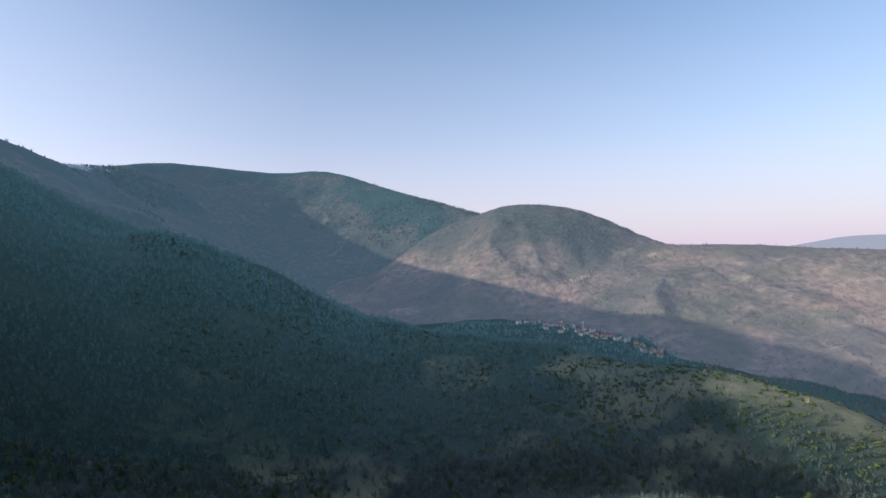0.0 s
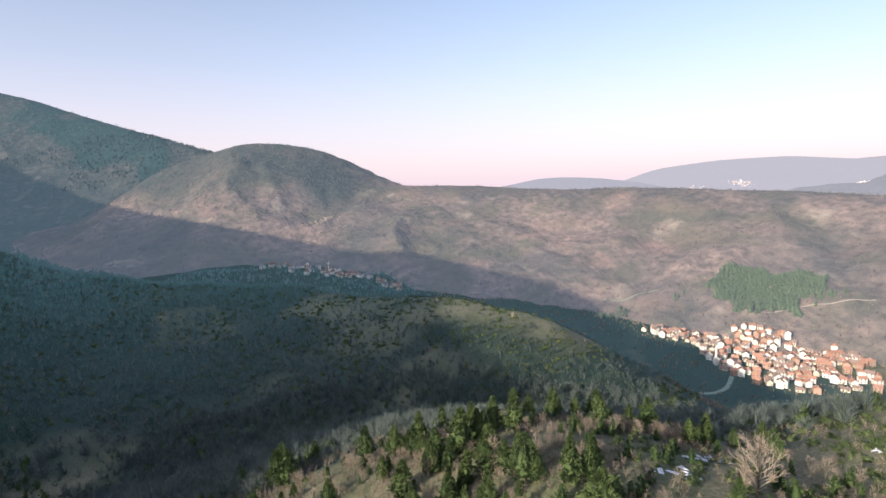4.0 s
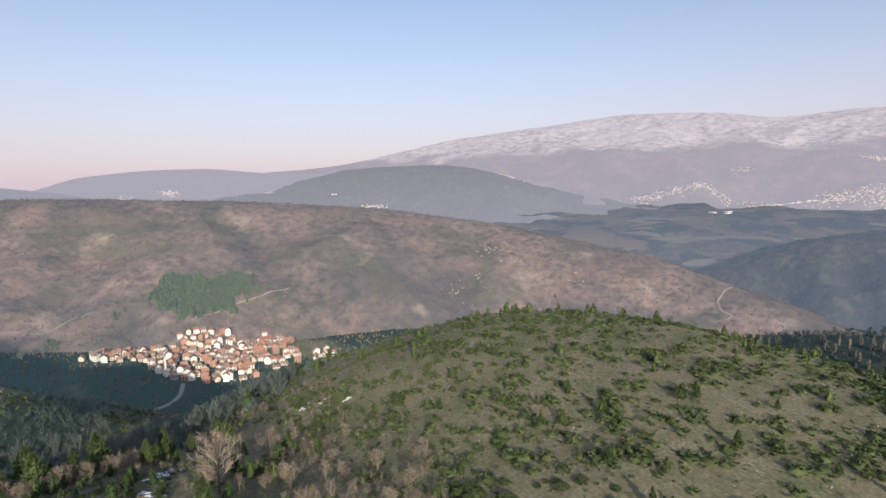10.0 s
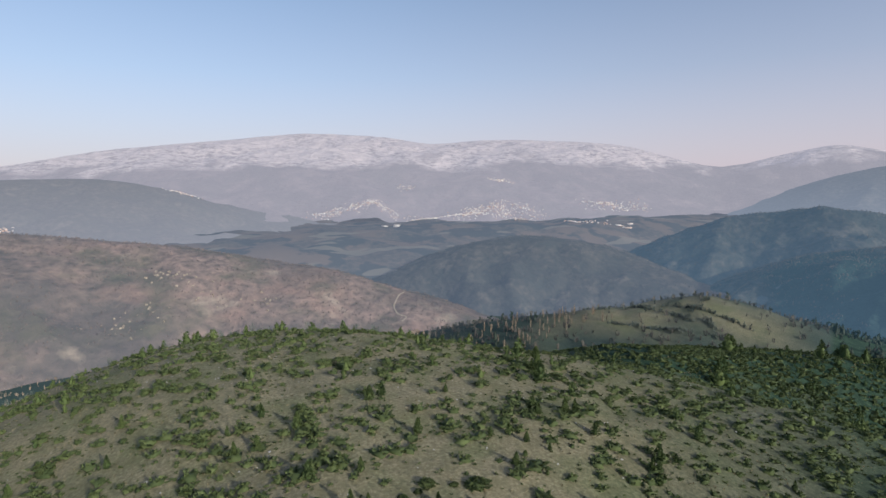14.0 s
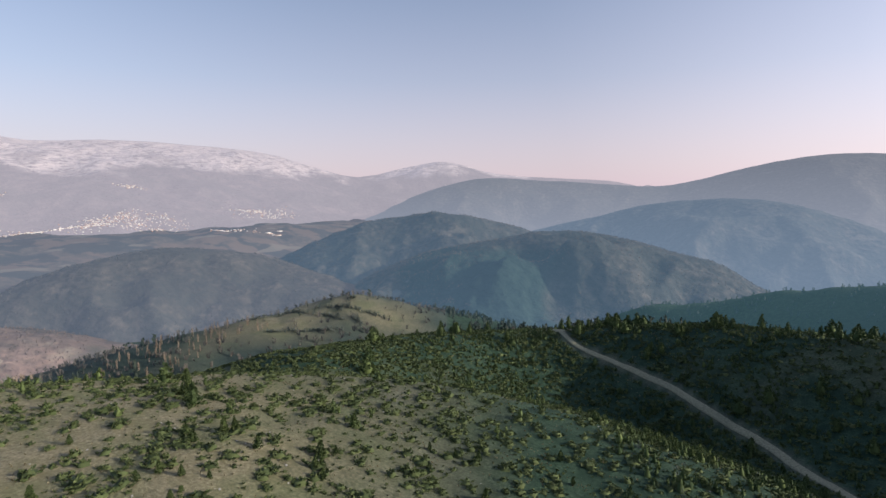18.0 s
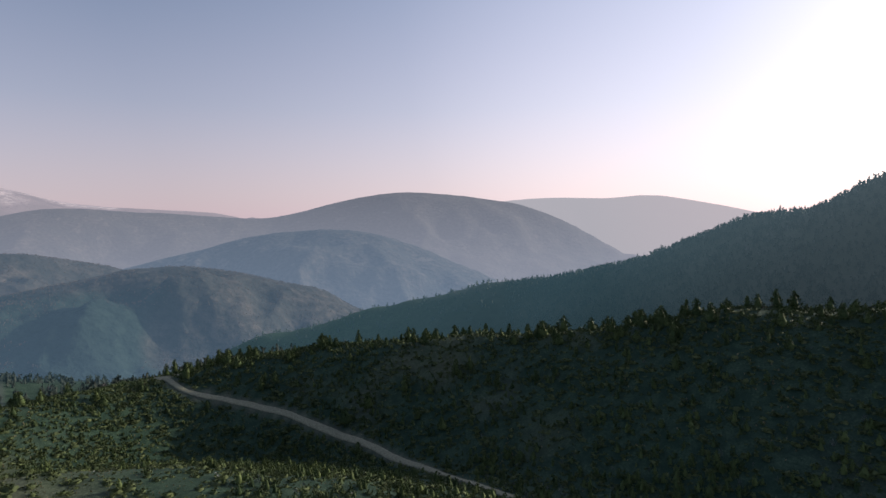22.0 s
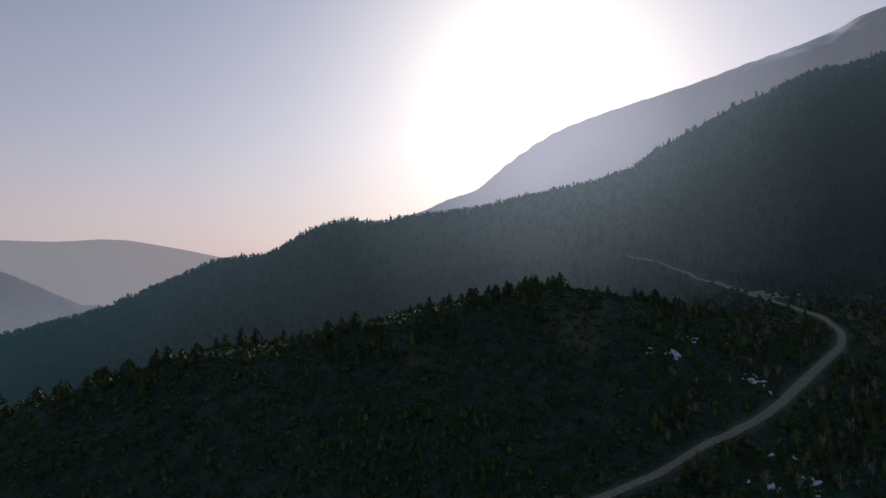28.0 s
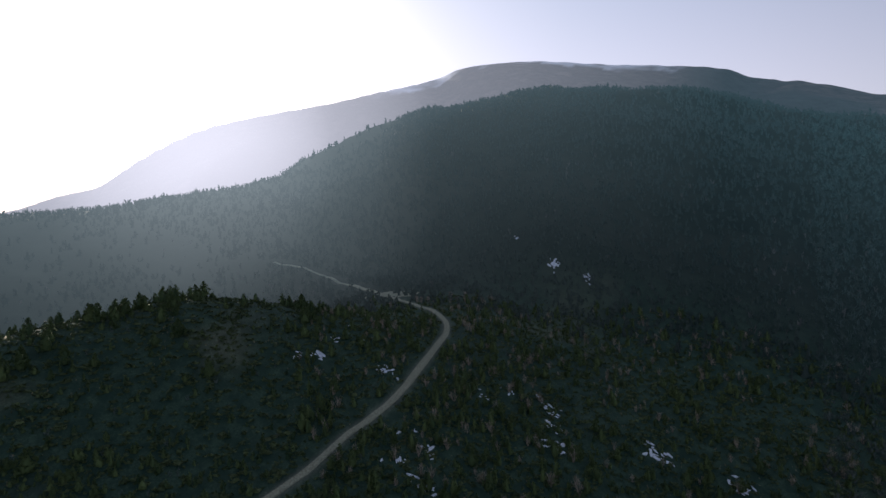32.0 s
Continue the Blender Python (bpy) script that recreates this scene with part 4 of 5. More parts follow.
def wood(count, near, far, b0, b1, twig, pine, heights, density=1.0, power=1.0, names=("bare_wood", "pine_wood"), labels=("leafless brown broadleaf wood", "dark pine wood")):
    x, y = fan(count, near, far, b0, b1, power)
    w = woodland(x, y) * density
    keep = (RND.uniform(0, 1, len(x)) < w) & clear(x, y, 4.5) & ((along(LOBE.crest[4:, :2], x, y) > 55) | (x < -60))
    x, y = x[keep], y[keep]
    z = ground_height(x, y)
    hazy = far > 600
    is_pine = RND.uniform(0, 1, len(x)) < pine_share(x, y)
    size = RND.uniform(*heights, len(x))
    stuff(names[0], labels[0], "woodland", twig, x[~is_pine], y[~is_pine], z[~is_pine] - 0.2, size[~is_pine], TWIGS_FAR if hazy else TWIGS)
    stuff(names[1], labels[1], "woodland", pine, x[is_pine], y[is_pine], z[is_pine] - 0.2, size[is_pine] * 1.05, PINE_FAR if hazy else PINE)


wood(7000, 135, 330, -30, 122, twig_kinds, pine_kinds, (2.4, 5.6), 0.9, 1.3)
hx, hy = acre(30000, 85, 345, 128, 345)
ok = (np.maximum(PLATEAU_TOP(hx, hy), 0) > 8) & clear(hx, hy, 3.2)
stuff("juniper_scrub", "dark juniper and bramble thicket on the shaded slope", "shrubs", [scrub_clump(rs, 5, 2, 0.40, 3) for _ in range(4)], hx[ok], hy[ok], ground_height(hx[ok], hy[ok]) - 0.1, RND.uniform(0.7, 2.4, ok.sum()), SCRUB, squash=RND.uniform(0.8, 1.3, ok.sum()) * 1.4)
hx, hy = acre(9000, 95, 330, 128, 345)
ok = (np.maximum(PLATEAU_TOP(hx, hy), 0) > 6) & clear(hx, hy, 2.6) & (rough(hx, hy, 26, 4, 133) > 0.05)
stuff("grass_tussocks", "pale dry grass tufts among the dark scrub", "grass", tussock, hx[ok], hy[ok], ground_height(hx[ok], hy[ok]), RND.uniform(0.5, 1.3, ok.sum()), DRY)
hx, hy = acre(3400, 105, 345, 262, 348)
ok = clear(hx, hy, 4.0) & (RND.uniform(0, 1, len(hx)) < 0.55 + 0.7 * rough(hx, hy, 45, 3, 137))
hx, hy = hx[ok], hy[ok]
tall = RND.uniform(2.4, 6.4, len(hx))
leafless = RND.uniform(0, 1, len(hx)) < 0.35
stuff("pine_wood", "dark pines standing on the slope above the road", "woodland", [pine_crown(rs, 20, 4, q, 0.2, 5) for q in (0.30, 0.36, 0.42)], hx[~leafless], hy[~leafless], ground_height(hx[~leafless], hy[~leafless]) - 0.2, tall[~leafless], PINE)
stuff("bare_wood", "bare grey trees among the pines above the road", "woodland", twig_kinds, hx[leafless], hy[leafless], ground_height(hx[leafless], hy[leafless]) - 0.2, tall[leafless], TWIGS_PALE)
hx, hy = acre(5200, 84, 190, 150, 250)
ok = clear(hx, hy, 3.4) & (np.maximum(PLATEAU_TOP(hx, hy), 0) > 3) & (RND.uniform(0, 1, len(hx)) < 0.45 + 0.8 * rough(hx, hy, 22, 3, 139))
hx, hy = hx[ok], hy[ok]
stuff("pine_wood", "thicket of dark young pines below the plateau's edge", "woodland", [pine_crown(rs, 24, 4, q, 0.17, 6) for q in (0.42, 0.50, 0.60)], hx, hy, ground_height(hx, hy) - 0.2, RND.uniform(1.2, 3.6, len(hx)), PINE)
hx, hy = acre(6500, 165, 320, 122, 176)
ok = clear(hx, hy, 3.0) & (np.maximum(PLATEAU_TOP(hx, hy), 0) > 5) & (RND.uniform(0, 1, len(hx)) < 0.62 + 0.6 * rough(hx, hy, 24, 3, 147))
stuff("juniper_scrub", "green juniper scrub between the open top and the knoll", "shrubs", [scrub_clump(rs, 9, 3, 0.36, 4) for _ in range(4)], hx[ok], hy[ok], ground_height(hx[ok], hy[ok]) - 0.1, RND.uniform(0.9, 2.3, ok.sum()), SCRUB, squash=RND.uniform(0.9, 1.6, ok.sum()) * 1.5)
hx, hy = acre(5200, 150, 325, 146, 186)
ok = clear(hx, hy, 3.2) & (np.maximum(PLATEAU_TOP(hx, hy), 0) > 8) & (RND.uniform(0, 1, len(hx)) < 0.6 + 0.7 * rough(hx, hy, 20, 3, 153))
stuff("pine_wood", "low bushy pines thick on the slope beside the road", "woodland", [pine_crown(rs, 16, 4, q, 0.24, 5) for q in (0.50, 0.60, 0.72)], hx[ok], hy[ok], ground_height(hx[ok], hy[ok]) - 0.2, RND.uniform(0.8, 2.2, ok.sum()), PINE)
gully_twigs = [twig_bush(rs, 64, 0.52, 0.012) for _ in range(5)]
ux, uy = acre(5200, 125, 345, -38, 66)
ok = (RND.uniform(0, 1, len(ux)) < woodland(ux, uy)) & (np.hypot(ux, uy) > 150 - 0.6 * np.abs(bearing(ux, uy) - 180) + 90)
stuff("bare_wood", "grey leafless wood filling the gully", "woodland", gully_twigs, ux[ok], uy[ok], ground_height(ux[ok], uy[ok]) - 0.2, RND.uniform(2.2, 3.1, ok.sum()) ** 2 * np.clip(np.hypot(ux[ok], uy[ok]) / 190, 0.62, 1), TWIGS)
low_pines = [pine_crown(rs, 10, 3, s, 0.27, 4) for s in (0.40, 0.50)]
low_twigs = [twig_bush(rs, 24, 0.44, 0.022) for _ in range(3)]
wood(5500, 95, 340, 168, 345, low_twigs, low_pines, (1.2, 3.4), 0.95, labels=("leafless thicket below the road", "dense dark young pines along the road"))
small_pines = [pine_crown(rs, 4, 2, s, 0.42, 3) for s in (0.30, 0.38, 0.46)]
small_twigs = [twig_bush(rs, 9, 0.44, 0.075) for _ in range(4)]
wood(19000, 320, 1050, 112, 385, small_twigs, small_pines, (3.0, 6.8), 0.95)

wx, wy = acre(9000, 420, 1000, 25, 112)
ok = RND.uniform(0, 1, len(wx)) < woodland(wx, wy) * 0.8
wx, wy = wx[ok], wy[ok]
stuff("bare_wood", "brown leafless woods down in the valley", "woodland", small_twigs, wx, wy, ground_height(wx, wy) - 0.2, RND.uniform(3.0, 6.2, len(wx)), TWIGS_PALE)

kx, ky = acre(7000, 185, 335, 140, 268)
crest_gap = np.minimum(along(KNOLL.crest[:, :2], kx, ky), along(WEST_KNOLL.crest[:, :2], kx, ky))
ok = (RND.uniform(0, 1, len(kx)) < (np.clip(0.24 - crest_gap / 110, 0.022, 1) + 0.24 * rough(kx, ky, 22, 3, 27) * (crest_gap < 30)) * np.interp(bearing(kx, ky), [158, 164], [0.22, 1.0])) & clear(kx, ky, 4.0)
stuff("pine_wood", "bushy pines along the crest of the shaded knoll", "woodland", [pine_crown(rs, 76, 4, s, 0.125, 7) for s in (0.36, 0.43, 0.52)], kx[ok], ky[ok], ground_height(kx[ok], ky[ok]) - 0.3, RND.uniform(1.0, 2.2, ok.sum()) ** 1.4 * 2.7, PINE)


def range_wood(hill, count, label, heights, near, far, size=260, amp=22, kinds=None, material=None):
    """Trees over the slopes of a range."""
    b = np.degrees(np.unwrap(np.arctan2(hill.crest[:, 0], hill.crest[:, 1])))
    x, y = acre(count, near, far, b.min() - 4, b.max() + 6)
    z = range_height(hill, x, y, size, amp)
    ok = (z > ground_height(x, y) - 1) & (along(hill.crest[::3, :2], x, y) < 760) & (rough(x, y, 120, 4, 101) > -0.5) & (np.abs(bearing(x, y) - 270) > 46)
    stuff("bare_wood", label, "woodland", kinds or far_twigs, x[ok], y[ok], z[ok] - 0.3, RND.uniform(*heights, ok.sum()), material or TWIGS_PALE)


far_twigs = [twig_bush(rs, 9, 0.42, 0.065) for _ in range(4)]
wood(6000, 430, 1050, -12, 26, far_twigs, small_pines, (4.0, 8.0), 1.0, 1.5, labels=("leafless wood in the shaded valley", "pines in the shaded valley"))
# twigs on the far ridges, with haze painted into the material
RIDGE_TWIGS = leafy("ridge_twigs", (0.095, 0.074, 0.063), (0.263, 0.193, 0.157), 0.9, glow=(0.032, 0.043, 0.060))
range_wood(EAST_RIDGE, 30000, "leafless woods on the far side of the valley", (3.5, 6.5), 760, 1800, material=RIDGE_TWIGS)
range_wood(MAIN_RIDGE, 9000, "leafless woods on the hazy mountainside", (6.0, 10.0), 760, 2600, 260, 14, material=RIDGE_TWIGS)

wx, wy = acre(26000, 175, 660, -48, 48)
ok = RND.uniform(0, 1, len(wx)) < woodland(wx, wy) ** 1.5
wx, wy = wx[ok], wy[ok]
slope_twigs = [twig_bush(rs, 16, 0.52, 0.040) for _ in range(5)]
# darker twigs: dark woods and the slope's shade in one colour, plus painted haze
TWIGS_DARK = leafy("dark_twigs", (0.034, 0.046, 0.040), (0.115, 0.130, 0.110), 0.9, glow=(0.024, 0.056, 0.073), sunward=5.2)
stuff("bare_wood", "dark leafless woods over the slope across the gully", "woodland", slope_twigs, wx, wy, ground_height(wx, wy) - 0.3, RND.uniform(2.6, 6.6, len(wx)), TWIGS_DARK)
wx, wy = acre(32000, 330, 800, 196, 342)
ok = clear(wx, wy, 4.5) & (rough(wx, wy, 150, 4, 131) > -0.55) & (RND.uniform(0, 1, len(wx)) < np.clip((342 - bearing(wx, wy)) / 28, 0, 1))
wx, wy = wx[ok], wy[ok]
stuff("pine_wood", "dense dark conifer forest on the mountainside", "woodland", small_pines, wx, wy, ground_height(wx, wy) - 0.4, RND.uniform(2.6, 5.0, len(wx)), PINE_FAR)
# twigs of the blue hills, their haze painted in as emission
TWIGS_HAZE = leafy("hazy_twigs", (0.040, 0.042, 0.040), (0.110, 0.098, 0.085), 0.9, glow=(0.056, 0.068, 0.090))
haze_twigs = [twig_bush(rs, 6, 0.46, 0.10) for _ in range(4)]
for hill, n, near, far, size, amp in ((RIVER_HILL, 9000, 1000, 1450, 220, 34), (WOOD_HILL, 9000, 1250, 1640, 260, 62), (WOOD_SPUR, 12000, 980, 1340, 220, 52)):
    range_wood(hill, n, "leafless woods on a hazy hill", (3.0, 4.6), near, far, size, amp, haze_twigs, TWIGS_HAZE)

# hedges and poplars on the meadow hill
for a, b_, n in (((308, -294), (255, -298), 80), ((291, -306), (234, -320), 70), ((255, -306), (234, -292), 40), ((294, -254), (246, -285), 70), ((330, -262), (300, -300), 50), ((276, -330), (268, -306), 30)):
    q = RND.uniform(0, 1, n)
    gx_, gy_ = a[0] + (b_[0] - a[0]) * q + RND.normal(0, 1.2, n), a[1] + (b_[1] - a[1]) * q + RND.normal(0, 1.2, n)
    stuff("hedge", "dark leafless hedge across the meadow", "hedge", [twig_bush(rs, 40, 0.55, 0.03) for _ in range(3)], gx_, gy_, ground_height(gx_, gy_) - 0.2, RND.uniform(1.6, 4.2, n), TWIGS)
qx, qy = RND.uniform(296, 345, 70), RND.uniform(-262, -165, 70)
stuff("bare_wood", "slim bare poplars beside the meadow", "woodland", [twig_bush(rs, 60, 0.13, 0.010) for _ in range(3)], qx, qy, ground_height(qx, qy) - 0.2, RND.uniform(5.0, 9.5, 70), TWIGS_PALE)

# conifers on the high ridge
# needles with the ridge's haze painted in as emission
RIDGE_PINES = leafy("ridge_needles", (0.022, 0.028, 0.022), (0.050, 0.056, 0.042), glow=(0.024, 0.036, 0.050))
cx_, cy_ = acre(11000, 1250, 2200, 318, 366)
cz_ = range_height(MAIN_RIDGE, cx_, cy_, 260, 14)
ok = (cz_ > ground_height(cx_, cy_)) & (along(MAIN_RIDGE.crest[::2, :2], cx_, cy_) < 300 + 160 * rough(cx_, cy_, 180, 3, 105)) & (rough(cx_, cy_, 260, 4, 103) > -0.25)
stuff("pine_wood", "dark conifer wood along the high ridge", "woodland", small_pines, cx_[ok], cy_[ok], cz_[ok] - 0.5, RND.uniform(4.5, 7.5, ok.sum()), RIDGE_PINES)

# stones in the turf
STONE_MAT = plain("field_stone", (0.42, 0.40, 0.37), 0.9, 0.3, 2.0)
pebble = [([(0.5, 0, 0.1), (-0.2, 0.45, 0.1), (-0.3, -0.4, 0.1), (0.05, 0.05, 0.42), (0.3, 0.35, -0.2), (-0.5, 0, -0.2), (0.25, -0.4, -0.2)], [(0, 1, 3), (1, 2, 3), (2, 0, 3), (0, 4, 1), (1, 5, 2), (2, 6, 0)])]
ox, oy = acre(1500, 55, 210, 50, 200)
ok = (np.maximum(PLATEAU_TOP(ox, oy), 0) < 14) & (rough(ox, oy, 18, 3, 121) > 0.0)
stuff("stones", "pale loose stones lying in the turf", "stones", pebble, ox[ok], oy[ok], ground_height(ox[ok], oy[ok]) + 0.02, RND.uniform(0.15, 0.55, ok.sum()), STONE_MAT)

# plantation needles with some of the ridge's haze painted in
PLANTED = leafy("plantation_needles", (0.066, 0.090, 0.056), (0.165, 0.198, 0.118), glow=(0.030, 0.040, 0.050))


def east_height(x, y):
    x, y = np.asarray(x, float), np.asarray(y, float)
    return np.maximum(ground_height(x, y), range_height(EAST_RIDGE, x, y))


def far_height(x, y):
    x, y = np.asarray(x, float), np.asarray(y, float)
    return np.maximum.reduce([ground_height(x, y), range_height(SNOW_RANGE, x, y, 520, 52), range_height(LOW_HILL, x, y, 300, 34), range_height(FAR_LOW, x, y, 500, 24), range_height(FAR_NEAR, x, y, 400, 22), range_height(WOOD_HILL, x, y, 260, 62)])


def inside(x, y, corners):
    hit = np.zeros(np.shape(x), bool)
    for (ax, ay), (bx_, by_) in zip(corners, corners[1:] + corners[:1]):
        cross = ((ay > y) != (by_ > y)) & (x < (bx_ - ax) * (y - ay) / (by_ - ay + 1e-9) + ax)
        hit ^= cross
    return hit


# planted conifers above the sunny village
corners = [(778, 600), (812, 568), (845, 540), (872, 470), (858, 428), (800, 478), (752, 501), (730, 546)]
qx, qy = RND.uniform(720, 880, 4200), RND.uniform(420, 610, 4200)
ok = inside(qx + 26 * rough(qx, qy, 30, 4, 7), qy + 26 * rough(qx, qy, 30, 4, 8), corners)
qx, qy = qx[ok], qy[ok]
ok = RND.uniform(0, 1, len(qx)) < 0.75 + 0.5 * rough(qx, qy, 25, 3, 9)
qx, qy = qx[ok], qy[ok]
stuff("pine_plantation", "dense green conifer plantation above the village", "woodland", far_pines, qx, qy, east_height(qx, qy) - 0.3, RND.uniform(7.0, 11.5, len(qx)), PLANTED)
qx, qy = RND.uniform(560, 760, 900), RND.uniform(540, 760, 900)
ok = (rough(qx, qy, 40, 3, 17) > 0.45) & (along([(600, 700), (740, 590)], qx, qy) < 60)
stuff("pine_wood", "loose conifers mixed into bare woods", "woodland", far_pines, qx[ok], qy[ok], east_height(qx[ok], qy[ok]) - 0.3, RND.uniform(5.0, 9.0, ok.sum()), PLANTED)

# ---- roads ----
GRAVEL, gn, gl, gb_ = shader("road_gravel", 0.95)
# distance haze painted over the gravel as emission
haze_paint(gn, gl, gb_, (0.023, 0.048, 0.062), 4.6)
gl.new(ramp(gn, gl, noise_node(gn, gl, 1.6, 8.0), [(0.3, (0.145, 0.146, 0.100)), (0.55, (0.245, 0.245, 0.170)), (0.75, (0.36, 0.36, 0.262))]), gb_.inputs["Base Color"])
bump(gn, gl, gb_, noise_node(gn, gl, 3.0, 6.0), 0.6, 0.08)
WHITE_TRACK = plain("white_gravel", (0.34, 0.30, 0.26), 0.95, 0.2, 0.3)


def strip(name, label, points, width, material, height, lift=0.10, step=2.5, middle=None):
    """A track laid on the ground: sunk wheel ruts either side of a raised middle, and edges that fall into the grass."""
    line = smooth_line(points, step)
    ahead = np.gradient(line, axis=0)
    ahead /= np.linalg.norm(ahead, axis=1, keepdims=True) + 1e-9
    side = np.stack([ahead[:, 1], -ahead[:, 0]], -1)
    wob = 1 + 0.10 * rough(np.arange(len(line)) * 1.0, np.zeros(len(line)), 7.0, 3, 5)
    offs = np.array([-0.58, -0.47, -0.26, -0.10, 0.0, 0.10, 0.26, 0.47, 0.58]) * width
    up = np.array([-0.35, 0.02, -0.02, 0.05, 0.08, 0.05, -0.02, 0.02, -0.35])
    x = line[:, :1] + side[:, :1] * offs * wob[:, None]
    y = line[:, 1:2] + side[:, 1:2] * offs * wob[:, None]
    mid = height(line[:, 0], line[:, 1])[:, None]
    z = 0.8 * height(x, y) + 0.2 * mid + lift + up * min(1, width / 4)
    return tagged(sheet(name, x, y, z, material), label, "road", kind="structure")


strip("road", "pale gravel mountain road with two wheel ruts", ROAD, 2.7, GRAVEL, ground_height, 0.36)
strip("track", "white gravel track climbing past the plantation", [(742, 500), (762, 487), (798, 465), (826, 434), (850, 405), (860, 396)], 2.0, WHITE_TRACK, east_height, 0.5, 4.0)
strip("track", "pale winding road along the river", [(905, -318), (914, -331), (930, -322), (948, -322), (966, -326), (985, -337), (1010, -352), (1047, -378), (1070, -372)], 3.0, WHITE_TRACK, east_height, 0.6, 4.0)
strip("track", "pale dirt lane below the village", [(515, 400), (530, 392), (548, 392), (562, 398), (575, 405)], 5.0, GRAVEL, ground_height, 0.4, 3.0)
strip("track", "white field track on the ridge", [(640, 690), (665, 668), (690, 655), (712, 640)], 2.6, GRAVEL, east_height, 0.5, 4.0)

# bare clearings where the road crosses the spur
def patch(name, label, cx, cy, radius, material, height, seed, thick=0.10, stretch=1.0, turn=0.0, rings=4, spokes=22):
    a = np.linspace(0, 2 * np.pi, spokes, endpoint=False)
    r = np.linspace(0.001, 1, rings + 1)
    edge = 1 + 0.42 * rough(np.cos(a) * 1.3 + seed, np.sin(a) * 1.3, 1.0, 3, seed % 97)
    R, A = np.meshgrid(r, a, indexing="ij")
    u, v = R * edge[None] * radius * np.cos(A) * stretch, R * edge[None] * radius * np.sin(A)
    c, s = math.cos(turn), math.sin(turn)
    x, y = cx + c * u - s * v, cy + s * u + c * v
    z = height(x, y) + thick * (1 - R ** 4 * 1.6)
    return sheet(name, x, y, z, material, wrap=True)


for cx, cy, r, st, tn in ((97, -290, 6.5, 1.5, 0.6), (-375, 4, 9.0, 1.8, 1.2), (-361, 22, 6.0, 1.6, 0.9)):
    tagged(patch("clearing", "", cx, cy, r, GRAVEL, ground_height, int(cx) % 50 + 3, 0.18, st, tn), "bare trodden earth beside the gravel road", "clearing", kind="structure")

# ---- patches of old snow ----
SNOW, nn, nl, nb = shader("old_snow", 0.55)
nl.new(ramp(nn, nl, noise_node(nn, nl, 1.2, 6.0), [(0.3, (0.48, 0.50, 0.54)), (0.7, (0.72, 0.74, 0.78))]), nb.inputs["Base Color"])
bump(nn, nl, nb, noise_node(nn, nl, 2.5, 5.0), 0.5, 0.1)
snow_rs = np.random.RandomState(3)
SNOW_SPOTS = [(76.8, 64.6, 1.3, 6), (91.8, 67.8, 1.3, 7), (126, 55.4, 0.8, 4), (126.4, 51, 0.6, 3), (124, 44, 0.6, 3),
              (-228, 74, 1.9, 6), (-201, 65, 1.9, 7), (-214, 70, 1.6, 5), (-165, 12, 1.7, 6), (-176, 6, 1.2, 4), (-183, 17, 1.3, 5), (-191, 12, 1.1, 4),
              (-208, 107, 1.9, 6), (-202, 110, 1.8, 5), (-186, 132, 1.8, 6), (-354, 121, 1.5, 9), (-334, 137, 1.3, 7), (-385, 105, 1.2, 3),
              (-230, 3, 1.5, 6), (-226, 10, 1.2, 4), (-233, -23, 1.5, 6), (-249, -18, 1.2, 4), (-263, -11, 0.9, 3), (-223, 44, 1.1, 4), (-233, 57, 1.1, 3), (-230, -32, 0.9, 3), (-252, -6, 0.9, 3)]
for cx, cy, r, n in SNOW_SPOTS:
    for k in range(int(n * 1.6)):
        x, y = cx + snow_rs.normal(0, r * (1.4 if n > 1 else 0)), cy + snow_rs.normal(0, r * (1.4 if n > 1 else 0))
        if not clear(np.array([x]), np.array([y]), 2.8)[0]:
            continue
        ob = patch("snow_patch", "", x, y, r * snow_rs.uniform(0.20, 0.55), SNOW, ground_height, snow_rs.randint(1, 900), 0.22, snow_rs.uniform(1.3, 3.4), snow_rs.uniform(0, 3), 3, 16)
        tagged(ob, "patch of old melting snow among the scrub", "snow patch", "snow patches")

# ---- rock outcrops on the far ridge ----
ROCK = plain("pale_limestone", (0.30, 0.26, 0.22), 0.9, 0.35, 0.25)


def rock_mesh(rs):
    bm = bmesh.new()
    bmesh.ops.create_icosphere(bm, subdivisions=2, radius=1.0)
    for v in bm.verts:
        k = 1 + 0.45 * noise.noise(v.co * 1.3 + Vector((rs.uniform(0, 1), 7, 3)) * 9) + 0.2 * noise.noise(v.co * 4)
        v.co = Vector((v.co.x * k, v.co.y * k * 0.8, max(v.co.z, -0.3) * k * 1.1))
    me = bpy.data.meshes.new("rock_outcrop")
    bm.to_mesh(me)
    bm.free()
    me.materials.append(ROCK)
    return me


rock_rs = np.random.RandomState(8)
rock_kinds = [rock_mesh(rock_rs) for _ in range(4)]
